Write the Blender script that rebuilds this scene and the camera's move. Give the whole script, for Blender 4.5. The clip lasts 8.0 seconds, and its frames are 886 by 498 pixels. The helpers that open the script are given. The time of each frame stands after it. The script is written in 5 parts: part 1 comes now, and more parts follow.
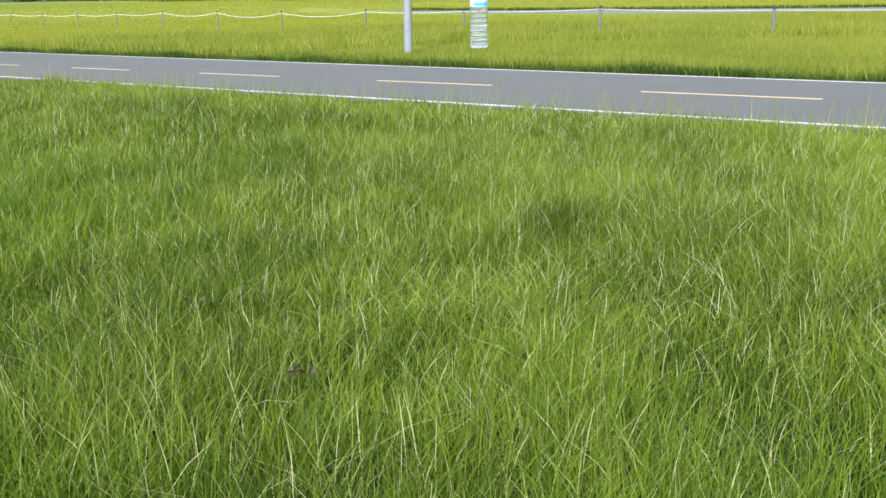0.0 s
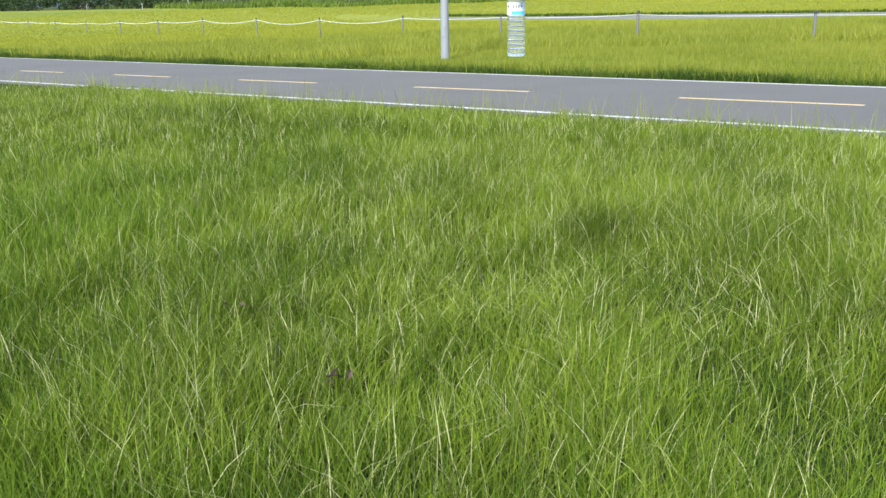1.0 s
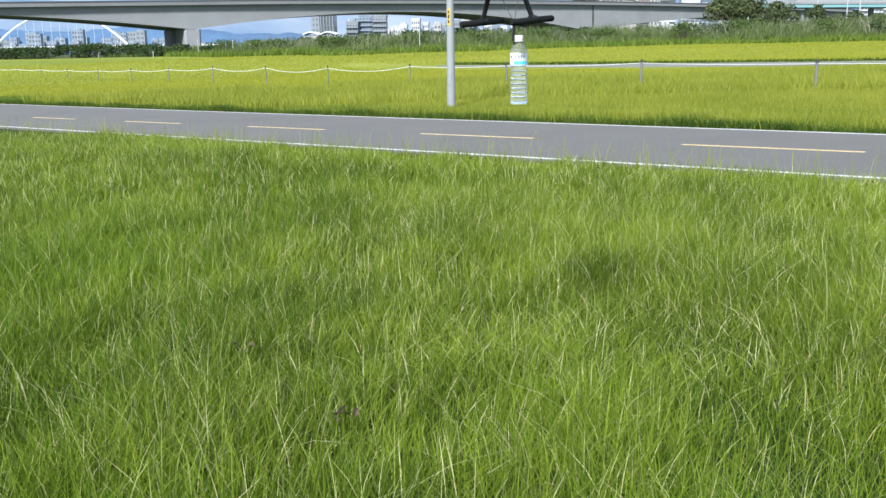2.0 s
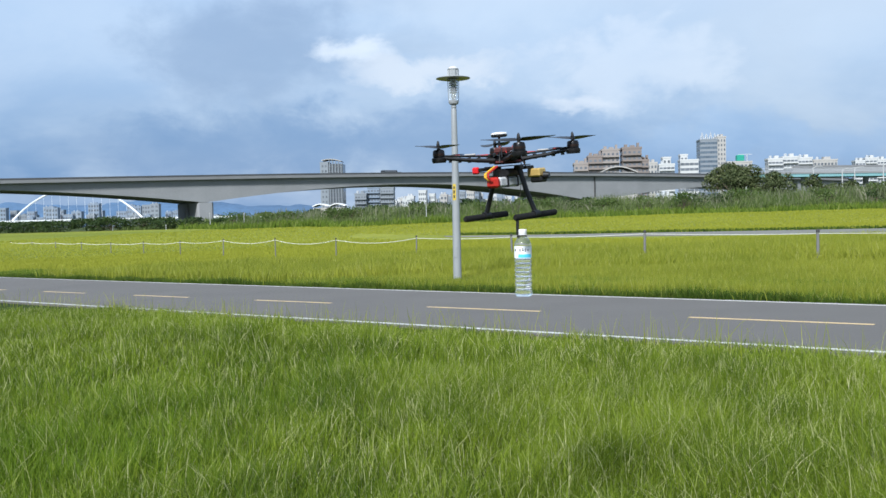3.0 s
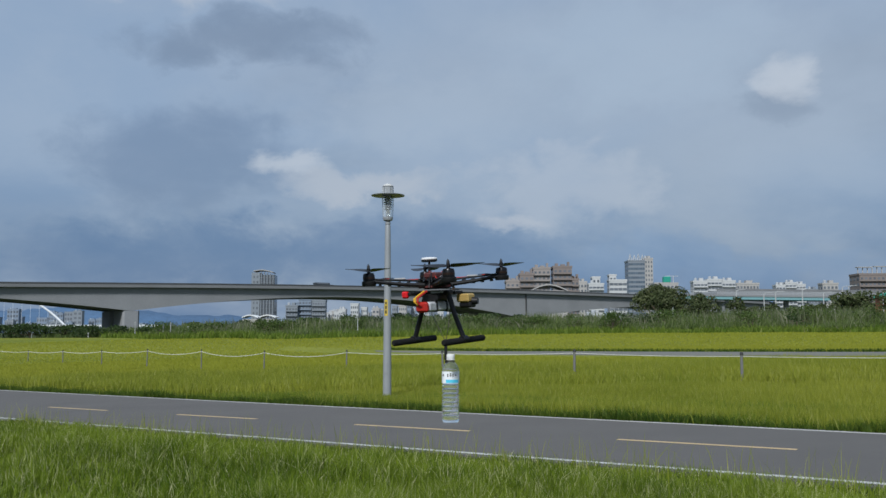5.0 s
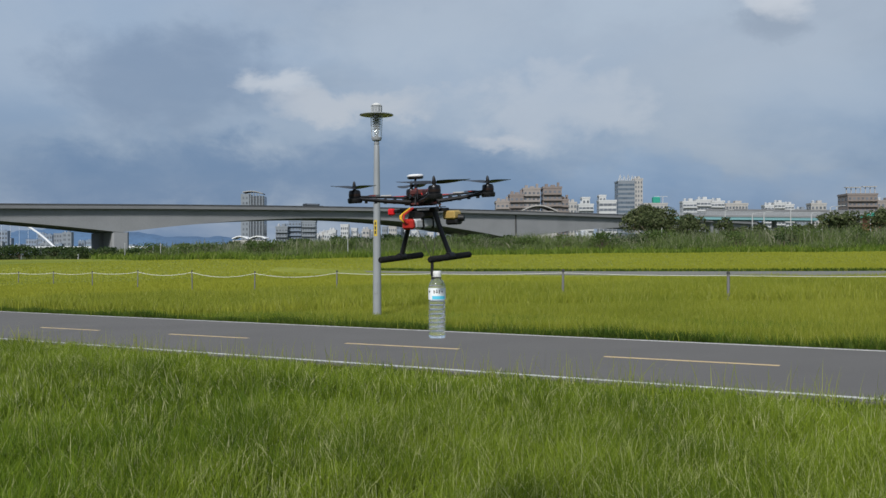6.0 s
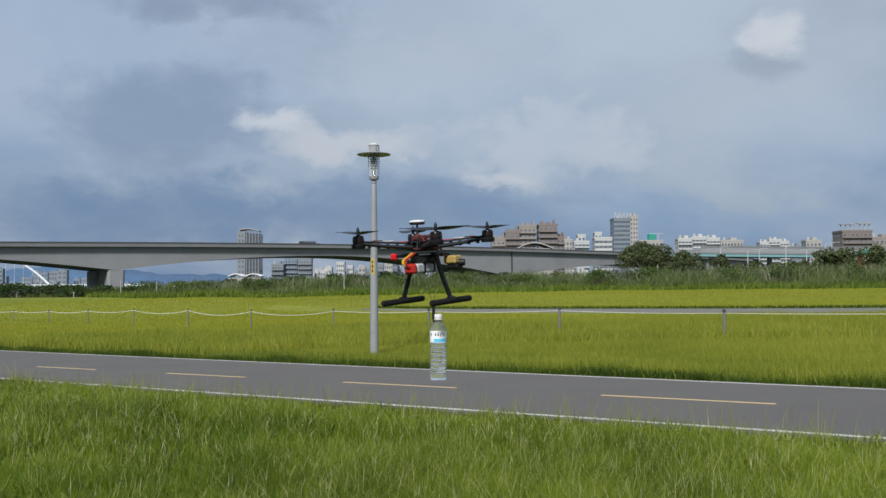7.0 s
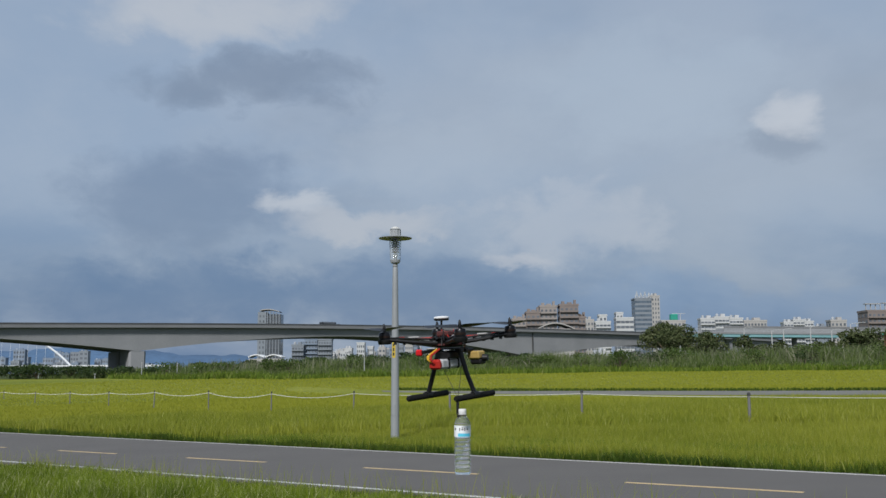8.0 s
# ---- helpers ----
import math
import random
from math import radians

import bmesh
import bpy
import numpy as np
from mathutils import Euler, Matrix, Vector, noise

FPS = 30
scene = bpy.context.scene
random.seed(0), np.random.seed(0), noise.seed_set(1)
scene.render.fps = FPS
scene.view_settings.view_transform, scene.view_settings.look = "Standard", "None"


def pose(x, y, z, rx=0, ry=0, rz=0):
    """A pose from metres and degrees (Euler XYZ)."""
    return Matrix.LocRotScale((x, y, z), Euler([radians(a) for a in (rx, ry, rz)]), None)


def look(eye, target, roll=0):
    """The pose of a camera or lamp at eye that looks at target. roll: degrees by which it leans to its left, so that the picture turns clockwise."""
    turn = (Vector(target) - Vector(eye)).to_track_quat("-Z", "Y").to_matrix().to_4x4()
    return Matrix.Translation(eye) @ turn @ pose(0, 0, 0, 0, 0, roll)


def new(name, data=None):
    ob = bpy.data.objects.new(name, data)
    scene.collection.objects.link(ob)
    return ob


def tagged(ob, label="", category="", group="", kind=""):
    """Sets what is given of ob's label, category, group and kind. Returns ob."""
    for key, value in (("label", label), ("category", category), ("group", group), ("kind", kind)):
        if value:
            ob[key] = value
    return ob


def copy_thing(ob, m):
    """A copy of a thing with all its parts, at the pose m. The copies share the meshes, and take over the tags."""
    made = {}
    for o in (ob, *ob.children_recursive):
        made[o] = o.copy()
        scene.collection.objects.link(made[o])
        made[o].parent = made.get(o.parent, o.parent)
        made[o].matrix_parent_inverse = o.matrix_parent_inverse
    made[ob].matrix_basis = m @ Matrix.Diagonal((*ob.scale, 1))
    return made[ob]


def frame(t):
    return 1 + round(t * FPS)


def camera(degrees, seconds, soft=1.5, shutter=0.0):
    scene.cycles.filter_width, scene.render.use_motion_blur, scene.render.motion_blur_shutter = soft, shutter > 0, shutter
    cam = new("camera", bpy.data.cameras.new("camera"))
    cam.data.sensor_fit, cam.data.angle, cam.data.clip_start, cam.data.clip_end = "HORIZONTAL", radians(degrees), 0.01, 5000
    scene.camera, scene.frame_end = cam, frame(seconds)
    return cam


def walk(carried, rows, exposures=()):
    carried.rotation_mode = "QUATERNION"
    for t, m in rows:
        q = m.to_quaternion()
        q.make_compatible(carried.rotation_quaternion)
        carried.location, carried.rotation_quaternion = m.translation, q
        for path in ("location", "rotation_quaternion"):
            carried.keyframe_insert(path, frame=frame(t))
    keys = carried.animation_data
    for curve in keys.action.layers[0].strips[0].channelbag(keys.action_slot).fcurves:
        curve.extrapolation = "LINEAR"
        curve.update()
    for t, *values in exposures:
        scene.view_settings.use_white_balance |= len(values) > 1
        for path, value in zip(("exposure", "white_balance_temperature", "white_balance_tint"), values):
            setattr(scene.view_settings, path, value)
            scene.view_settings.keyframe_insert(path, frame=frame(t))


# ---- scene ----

# camera: hand-held, turning almost on the spot about 1.5 m over the grass
cam = camera(51.5, 8.0)
PATH = [
    (0, (0.02, 0.271, 1.377), (-0.057, 2.197, 0.841), -0.6),
    (0.5, (0.014, 0.248, 1.382), (-0.076, 2.174, 0.85), -0.6),
    (1, (0.018, 0.246, 1.388), (-0.136, 2.17, 0.865), -0.9),
    (1.2, (0.012, 0.246, 1.386), (-0.146, 2.17, 0.864), -1.0),
    (2.3, (0.034, 0.126, 1.41), (-0.141, 2.088, 1.066), -0.9),
    (2.5, (0.026, 0.156, 1.43), (-0.158, 2.128, 1.156), -1.2),
    (3, (0.034, 0.213, 1.486), (-0.146, 2.203, 1.42), -1.3),
    (3.5, (0.046, 0.202, 1.528), (-0.113, 2.194, 1.626), -1.3),
    (4, (0.043, 0.179, 1.554), (-0.07, 2.167, 1.737), -1.1),
    (4.2, (0.046, 0.194, 1.551), (-0.032, 2.182, 1.758), -0.6),
    (5.3, (0.047, 0.204, 1.515), (0.025, 2.199, 1.655), -0.2),
    (5.5, (0.041, 0.206, 1.514), (0.026, 2.204, 1.593), -0.3),
    (6, (0.061, 0.209, 1.507), (0.052, 2.209, 1.516), -0.2),
    (6.5, (0.054, 0.18, 1.511), (0.051, 2.18, 1.547), -0.2),
    (7, (0.042, 0.109, 1.532), (0.042, 2.107, 1.622), -0.3),
    (7.5, (0.021, 0.037, 1.555), (-0.019, 2.028, 1.734), -0.4),
    (8, (0.029, -0.009, 1.588), (-0.014, 1.973, 1.852), -0.3),
]
walk(cam, [(t, look(eye, target, roll)) for t, eye, target, roll in PATH],
     [(0.0, 1.63, 6000, 9), (1.2, 1.62, 6000, 9), (2.4, 1.53, 6100, 8), (3.5, 0.80, 5950, 8), (4.2, 0.53, 5950, 8), (5.5, 0.38, 6150, 9), (6.5, 0.66, 6450, 10), (8.0, 0.42, 6300, 10)])

# ---- world and sun: bright haze with broken grey cloud, soft sun from the left behind ----
SUN_AZ, SUN_EL = radians(-164), radians(41)   # azimuth clockwise from +y
to_sun = Vector((math.sin(SUN_AZ) * math.cos(SUN_EL), math.cos(SUN_AZ) * math.cos(SUN_EL), math.sin(SUN_EL)))


def build_world():
    w = bpy.data.worlds.new("sky")
    scene.world = w
    w.use_nodes = True
    nt = w.node_tree
    nt.nodes.clear()
    N, L = nt.nodes.new, nt.links.new

    def math_node(op, a, b=None, clamp=False):
        n = N("ShaderNodeMath")
        n.operation, n.use_clamp = op, clamp
        for i, v in enumerate((a, b)):
            if v is None:
                continue
            if isinstance(v, (int, float)):
                n.inputs[i].default_value = v
            else:
                L(v, n.inputs[i])
        return n.outputs[0]

    def smooth(v, a, b):
        n = N("ShaderNodeMapRange")
        n.interpolation_type = "SMOOTHSTEP"
        n.inputs[1].default_value, n.inputs[2].default_value = a, b
        L(v, n.inputs[0])
        return n.outputs[0]

    def mix(f, a, b):
        n = N("ShaderNodeMix")
        n.data_type = "RGBA"
        for s, v in ((n.inputs[0], f), (n.inputs[6], a), (n.inputs[7], b)):
            if isinstance(v, (tuple, float)):
                s.default_value = (*v, 1) if isinstance(v, tuple) else v
            else:
                L(v, s)
        return n.outputs[2]

    co = N("ShaderNodeTexCoord").outputs["Generated"]
    sep = N("ShaderNodeSeparateXYZ")
    L(co, sep.inputs[0])
    dx, dy, dz = sep.outputs
    up = math_node("MAXIMUM", dz, 0.0)
    den = math_node("ADD", up, 0.30)
    flat = N("ShaderNodeCombineXYZ")
    L(math_node("DIVIDE", dx, den), flat.inputs[0])
    L(math_node("DIVIDE", dy, den), flat.inputs[1])

    def cloud_noise(scale, detail, off, rough=0.5, dist=0.0):
        mp = N("ShaderNodeMapping")
        mp.inputs["Location"].default_value = off
        L(flat.outputs[0], mp.inputs[0])
        n = N("ShaderNodeTexNoise")
        n.inputs["Scale"].default_value, n.inputs["Detail"].default_value = scale, detail
        n.inputs["Roughness"].default_value, n.inputs["Distortion"].default_value = rough, dist
        L(mp.outputs[0], n.inputs["Vector"])
        return n.outputs["Fac"]

    # billows seen from the side, for the torn outlines of single clouds
    side = N("ShaderNodeCombineXYZ")
    L(dx, side.inputs[0]), L(math_node("MULTIPLY", dz, 1.5), side.inputs[1])
    bil, broad = N("ShaderNodeTexNoise"), N("ShaderNodeTexNoise")
    for n, scale, detail in ((bil, 15.0, 7.0), (broad, 6.0, 6.0)):
        n.inputs["Scale"].default_value, n.inputs["Detail"].default_value = scale, detail
        n.inputs["Roughness"].default_value, n.inputs["Distortion"].default_value = 0.58, 0.2
        L(side.outputs[0], n.inputs["Vector"])
    split = N("ShaderNodeSeparateColor")
    L(bil.outputs["Color"], split.inputs[0])
    tear = [math_node("SUBTRACT", o, 0.5) for o in split.outputs]

    def puff(az, el, wide, high, ragged=1.0):
        """soft patch round a direction, in degrees, its outline torn by the billows"""
        a, e = radians(az), radians(el)
        u = math_node("SUBTRACT", math_node("DIVIDE", dx, math_node("MAXIMUM", dy, 0.05)), math.tan(a))
        v = math_node("SUBTRACT", math_node("DIVIDE", dz, math_node("MAXIMUM", dy, 0.05)), math.tan(e) / math.cos(a))
        u = math_node("ADD", u, math_node("MULTIPLY", tear[0], 0.17 * ragged))
        v = math_node("ADD", v, math_node("MULTIPLY", tear[1], 0.10 * ragged))
        u = math_node("DIVIDE", u, math.tan(radians(wide)))
        v = math_node("DIVIDE", v, math.tan(radians(high)))
        q = math_node("ADD", math_node("MULTIPLY", u, u), math_node("MULTIPLY", v, v))
        q = math_node("ADD", q, math_node("MULTIPLY", tear[2], 1.6))
        front = math_node("GREATER_THAN", dy, 0.05)
        return math_node("MULTIPLY", smooth(q, 1.7, -0.1), front)

    sky = N("ShaderNodeTexSky")
    sky.sky_type, sky.sun_disc = "NISHITA", False
    sky.sun_elevation, sky.sun_rotation = SUN_EL, SUN_AZ
    sky.dust_density, sky.air_density = 2.0, 1.3
    clear = N("ShaderNodeBackground")
    L(sky.outputs[0], clear.inputs[0])
    clear.inputs[1].default_value = 0.06
    # layered cloud: blue-grey low down, paler and broken higher up
    low = mix(smooth(dz, 0.03, 0.22), (0.078, 0.144, 0.258), (0.240, 0.304, 0.398))
    big = smooth(cloud_noise(0.75, 6, (2.3, 0.4, 0), 0.52, 0.4), 0.40, 0.66)
    tone = mix(math_node("MULTIPLY", big, 0.75), low, (0.295, 0.330, 0.380))
    grey = smooth(cloud_noise(1.15, 5, (7.1, 3.2, 0), 0.5, 0.3), 0.52, 0.72)
    grey = math_node("MULTIPLY", grey, smooth(dz, 0.08, 0.2))
    tone = mix(math_node("MULTIPLY", grey, 0.55), tone, (0.13, 0.165, 0.225))
    veil = smooth(broad.outputs["Fac"], 0.38, 0.66)
    tone = mix(math_node("MULTIPLY", veil, 0.38), tone, (0.315, 0.36, 0.425))
    for az, el, wide, high, colour, amount, ragged in (
            (-18.0, 4.6, 10.0, 2.6, (0.076, 0.138, 0.250), 0.8, 1.0), (-5.0, 4.8, 10.0, 2.8, (0.085, 0.148, 0.260), 0.78, 1.0),
            (15.0, 4.0, 12.0, 1.6, (0.145, 0.225, 0.355), 0.5, 1.0), (12.0, 17.0, 9.0, 4.0, (0.33, 0.385, 0.45), 0.6, 1.0),
            (-17.0, 10.5, 7.0, 3.2, (0.140, 0.190, 0.278), 0.78, 1.0), (-16.0, 21.5, 8.0, 2.0, (0.40, 0.42, 0.45), 0.85, 1.0),
            (-13.0, 17.6, 7.0, 2.2, (0.130, 0.168, 0.235), 0.62, 1.2), (-2.0, 13.5, 7.0, 2.4, (0.32, 0.365, 0.425), 0.55, 1.0),
            (7.0, 9.4, 5.5, 2.6, (0.39, 0.41, 0.445), 0.5, 1.4), (-6.0, 9.4, 5.5, 0.9, (0.38, 0.395, 0.425), 0.75, 0.8),
            (-10.6, 10.5, 2.8, 0.8, (0.45, 0.465, 0.49), 0.72, 0.6), (3.6, 7.0, 2.2, 0.6, (0.40, 0.41, 0.44), 0.6, 0.6),
            (19.6, 13.1, 2.6, 1.1, (0.17, 0.205, 0.265), 0.5, 0.6), (20.4, 14.6, 2.1, 1.5, (0.45, 0.465, 0.49), 0.75, 0.6)):
        tone = mix(math_node("MULTIPLY", puff(az, el, wide, high, ragged), amount), tone, colour)
    cover = N("ShaderNodeBackground")
    L(tone, cover.inputs[0])
    both = N("ShaderNodeMixShader")
    both.inputs[0].default_value = 0.88
    L(clear.outputs[0], both.inputs[1])
    L(cover.outputs[0], both.inputs[2])
    out = N("ShaderNodeOutputWorld")
    L(both.outputs[0], out.inputs[0])


build_world()
sun_data = bpy.data.lights.new("sun", "SUN")
sun_data.energy, sun_data.angle, sun_data.color = 2.8, radians(8), (1.0, 0.96, 0.90)
sun = new("sun", sun_data)
sun.matrix_world = look(to_sun * 50, (0, 0, 0))


# ---- materials ----
def material(name, colour, rough=0.6, metal=0.0, vary=0.12, scale=6.0, fine=60.0, bump=0.15, spec=0.4, island=0.0, per_object=0.0, dark=None, stain=0.0, transmission=0.0, alpha=1.0, ior=1.45):
    """Principled surface with variation at two scales, bump from the finer one"""
    m = bpy.data.materials.new(name)
    m.use_nodes = True
    nt = m.node_tree
    N, L = nt.nodes.new, nt.links.new
    b = nt.nodes["Principled BSDF"]
    b.inputs["Roughness"].default_value, b.inputs["Metallic"].default_value = rough, metal
    b.inputs["Specular IOR Level"].default_value = spec
    b.inputs["Transmission Weight"].default_value, b.inputs["IOR"].default_value = transmission, ior
    co = N("ShaderNodeTexCoord").outputs["Object"]

    def noise_at(s, d):
        n = N("ShaderNodeTexNoise")
        n.inputs["Scale"].default_value, n.inputs["Detail"].default_value = s, d
        L(co, n.inputs["Vector"])
        return n.outputs["Fac"]

    big, small = noise_at(scale, 4), noise_at(fine, 3)
    v = N("ShaderNodeMath")
    v.operation = "ADD"
    L(big, v.inputs[0]), L(small, v.inputs[1])
    val = v.outputs[0]
    if island or per_object:
        r = N("ShaderNodeNewGeometry").outputs["Random Per Island"] if island else N("ShaderNodeObjectInfo").outputs["Random"]
        k = N("ShaderNodeMath")
        k.operation = "MULTIPLY_ADD"
        L(r, k.inputs[0])
        k.inputs[1].default_value = (island or per_object) / max(vary, 0.01)
        L(val, k.inputs[2])
        val = k.outputs[0]
    r = N("ShaderNodeMapRange")
    r.clamp = False
    L(val, r.inputs[0])
    extra = (island or per_object) / max(vary, 0.01)
    r.inputs[1].default_value, r.inputs[2].default_value = 0.6, 1.4 + extra
    r.inputs[3].default_value, r.inputs[4].default_value = 1 - vary - (island or per_object) / 2, 1 + vary + (island or per_object) / 2
    mul = N("ShaderNodeMix")
    mul.data_type, mul.blend_type = "RGBA", "MULTIPLY"
    mul.inputs[0].default_value = 1
    mul.inputs[6].default_value = (*colour, 1)
    L(r.outputs[0], mul.inputs[7])
    colour_out = mul.outputs[2]
    if stain:
        s = N("ShaderNodeMapRange")
        s.interpolation_type = "SMOOTHSTEP"
        L(noise_at(scale * 0.4, 6), s.inputs[0])
        s.inputs[1].default_value, s.inputs[2].default_value, s.inputs[4].default_value = 0.5, 0.72, stain
        mx = N("ShaderNodeMix")
        mx.data_type = "RGBA"
        L(s.outputs[0], mx.inputs[0]), L(colour_out, mx.inputs[6])
        mx.inputs[7].default_value = (*(dark or tuple(c * 0.5 for c in colour)), 1)
        colour_out = mx.outputs[2]
    L(colour_out, b.inputs["Base Color"])
    if bump:
        bp = N("ShaderNodeBump")
        bp.inputs["Strength"].default_value, bp.inputs["Distance"].default_value = bump, 0.01
        L(small, bp.inputs["Height"])
        L(bp.outputs[0], b.inputs["Normal"])
    if alpha < 1:
        b.inputs["Alpha"].default_value = alpha
    return m


def leaf_material(name, dark, light, dry, dry_from=0.9, through_light=0.35, patch=0.45, rough=0.55):
    """grass and leaves: hue per blade, patches over the field, some light passes through"""
    m = bpy.data.materials.new(name)
    m.use_nodes = True
    nt = m.node_tree
    nt.nodes.clear()
    N, L = nt.nodes.new, nt.links.new
    rnd = N("ShaderNodeNewGeometry").outputs["Random Per Island"]
    co = N("ShaderNodeTexCoord").outputs["Object"]
    n1, n2 = N("ShaderNodeTexNoise"), N("ShaderNodeTexNoise")
    for n, s, d in ((n1, patch, 4), (n2, patch * 5, 2)):
        n.inputs["Scale"].default_value, n.inputs["Detail"].default_value = s, d
        L(co, n.inputs["Vector"])
    add = N("ShaderNodeMath")
    add.operation = "MULTIPLY_ADD"
    L(rnd, add.inputs[0])
    add.inputs[1].default_value = 0.55
    L(n1.outputs["Fac"], add.inputs[2])
    add2 = N("ShaderNodeMath")
    add2.operation = "MULTIPLY_ADD"
    L(n2.outputs["Fac"], add2.inputs[0])
    add2.inputs[1].default_value = 0.5
    L(add.outputs[0], add2.inputs[2])
    mr = N("ShaderNodeMapRange")
    L(add2.outputs[0], mr.inputs[0])
    mr.inputs[1].default_value, mr.inputs[2].default_value = 0.62, 1.42
    mx = N("ShaderNodeMix")
    mx.data_type = "RGBA"
    L(mr.outputs[0], mx.inputs[0])
    mx.inputs[6].default_value, mx.inputs[7].default_value = (*dark, 1), (*light, 1)
    mr2 = N("ShaderNodeMapRange")
    L(rnd, mr2.inputs[0])
    mr2.inputs[1].default_value, mr2.inputs[2].default_value = dry_from, 1.0
    mx2 = N("ShaderNodeMix")
    mx2.data_type = "RGBA"
    L(mr2.outputs[0], mx2.inputs[0]), L(mx.outputs[2], mx2.inputs[6])
    mx2.inputs[7].default_value = (*dry, 1)
    d, t = N("ShaderNodeBsdfPrincipled"), N("ShaderNodeBsdfTranslucent")
    d.inputs["Roughness"].default_value = rough
    d.inputs["Specular IOR Level"].default_value = 0.12
    L(mx2.outputs[2], d.inputs["Base Color"]), L(mx2.outputs[2], t.inputs[0])
    ms = N("ShaderNodeMixShader")
    ms.inputs[0].default_value = through_light
    L(d.outputs[0], ms.inputs[1]), L(t.outputs[0], ms.inputs[2])
    o = N("ShaderNodeOutputMaterial")
    L(ms.outputs[0], o.inputs[0])
    return m


GRASS = leaf_material("grass_blades", (0.040, 0.080, 0.006), (0.270, 0.348, 0.032), (0.58, 0.56, 0.32), 0.84, 0.36)
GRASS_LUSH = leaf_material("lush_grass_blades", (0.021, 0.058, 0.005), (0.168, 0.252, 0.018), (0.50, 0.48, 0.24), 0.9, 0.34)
GRASS_FAR = leaf_material("grass_blades_far", (0.200, 0.245, 0.028), (0.375, 0.385, 0.050), (0.42, 0.43, 0.13), 0.85, 0.5, patch=0.16)
GRASS_MOWN = leaf_material("mown_meadow_blades", (0.305, 0.325, 0.032), (0.385, 0.392, 0.052), (0.42, 0.415, 0.09), 0.85, 0.55, patch=0.07)
WEEDS = leaf_material("weed_leaves", (0.032, 0.068, 0.009), (0.105, 0.155, 0.020), (0.20, 0.22, 0.06), 0.9, 0.35, patch=0.5)
BANK = leaf_material("bank_weed_leaves", (0.085, 0.145, 0.018), (0.185, 0.245, 0.036), (0.26, 0.28, 0.09), 0.9, 0.4, patch=0.25)
VERGE = leaf_material("verge_grass_blades", (0.070, 0.130, 0.012), (0.185, 0.245, 0.028), (0.30, 0.32, 0.12), 0.9, 0.35, patch=0.5)
REED = leaf_material("reed_leaves", (0.058, 0.098, 0.022), (0.170, 0.215, 0.070), (0.26, 0.27, 0.17), 0.8, patch=0.2)
LEAF = leaf_material("tree_leaves", (0.038, 0.058, 0.020), (0.120, 0.138, 0.060), (0.16, 0.165, 0.095), 0.9, 0.25, 0.3)
BUSH = leaf_material("bush_leaves", (0.022, 0.045, 0.014), (0.055, 0.085, 0.028), (0.09, 0.11, 0.05), 0.9, 0.25, 0.3)
ASPHALT = material("asphalt", (0.116, 0.110, 0.103), 0.85, vary=0.10, scale=0.8, fine=160, bump=0.5, stain=0.35, dark=(0.090, 0.086, 0.083))
FAR_ASPHALT = material("pale_asphalt", (0.165, 0.162, 0.138), 0.85, vary=0.12, scale=0.5, fine=40, bump=0.3, stain=0.4, dark=(0.125, 0.128, 0.10))
WHITE_LINE = material("white_road_paint", (0.52, 0.52, 0.50), 0.6, vary=0.15, scale=5, fine=70, bump=0.2, stain=0.7, dark=(0.33, 0.33, 0.32))
YELLOW_LINE = material("yellow_road_paint", (0.52, 0.385, 0.205), 0.6, vary=0.15, scale=5, fine=70, bump=0.2, stain=0.45, dark=(0.35, 0.28, 0.19))
CONCRETE = material("viaduct_concrete", (0.245, 0.252, 0.262), 0.85, vary=0.10, scale=0.25, fine=4, bump=0.2, stain=0.35, dark=(0.170, 0.175, 0.182))
PARAPET = material("parapet_concrete", (0.175, 0.18, 0.186), 0.85, vary=0.1, scale=0.3, fine=5, bump=0.2, stain=0.5, dark=(0.135, 0.138, 0.14))
RAIL_DARK = material("weathered_rail_steel", (0.085, 0.088, 0.092), 0.6, metal=0.3, vary=0.15, scale=0.4, fine=5, bump=0.05)
GALV = material("galvanised_steel", (0.48, 0.50, 0.52), 0.45, metal=0.35, vary=0.07, scale=4, fine=50, bump=0.05, stain=0.2)


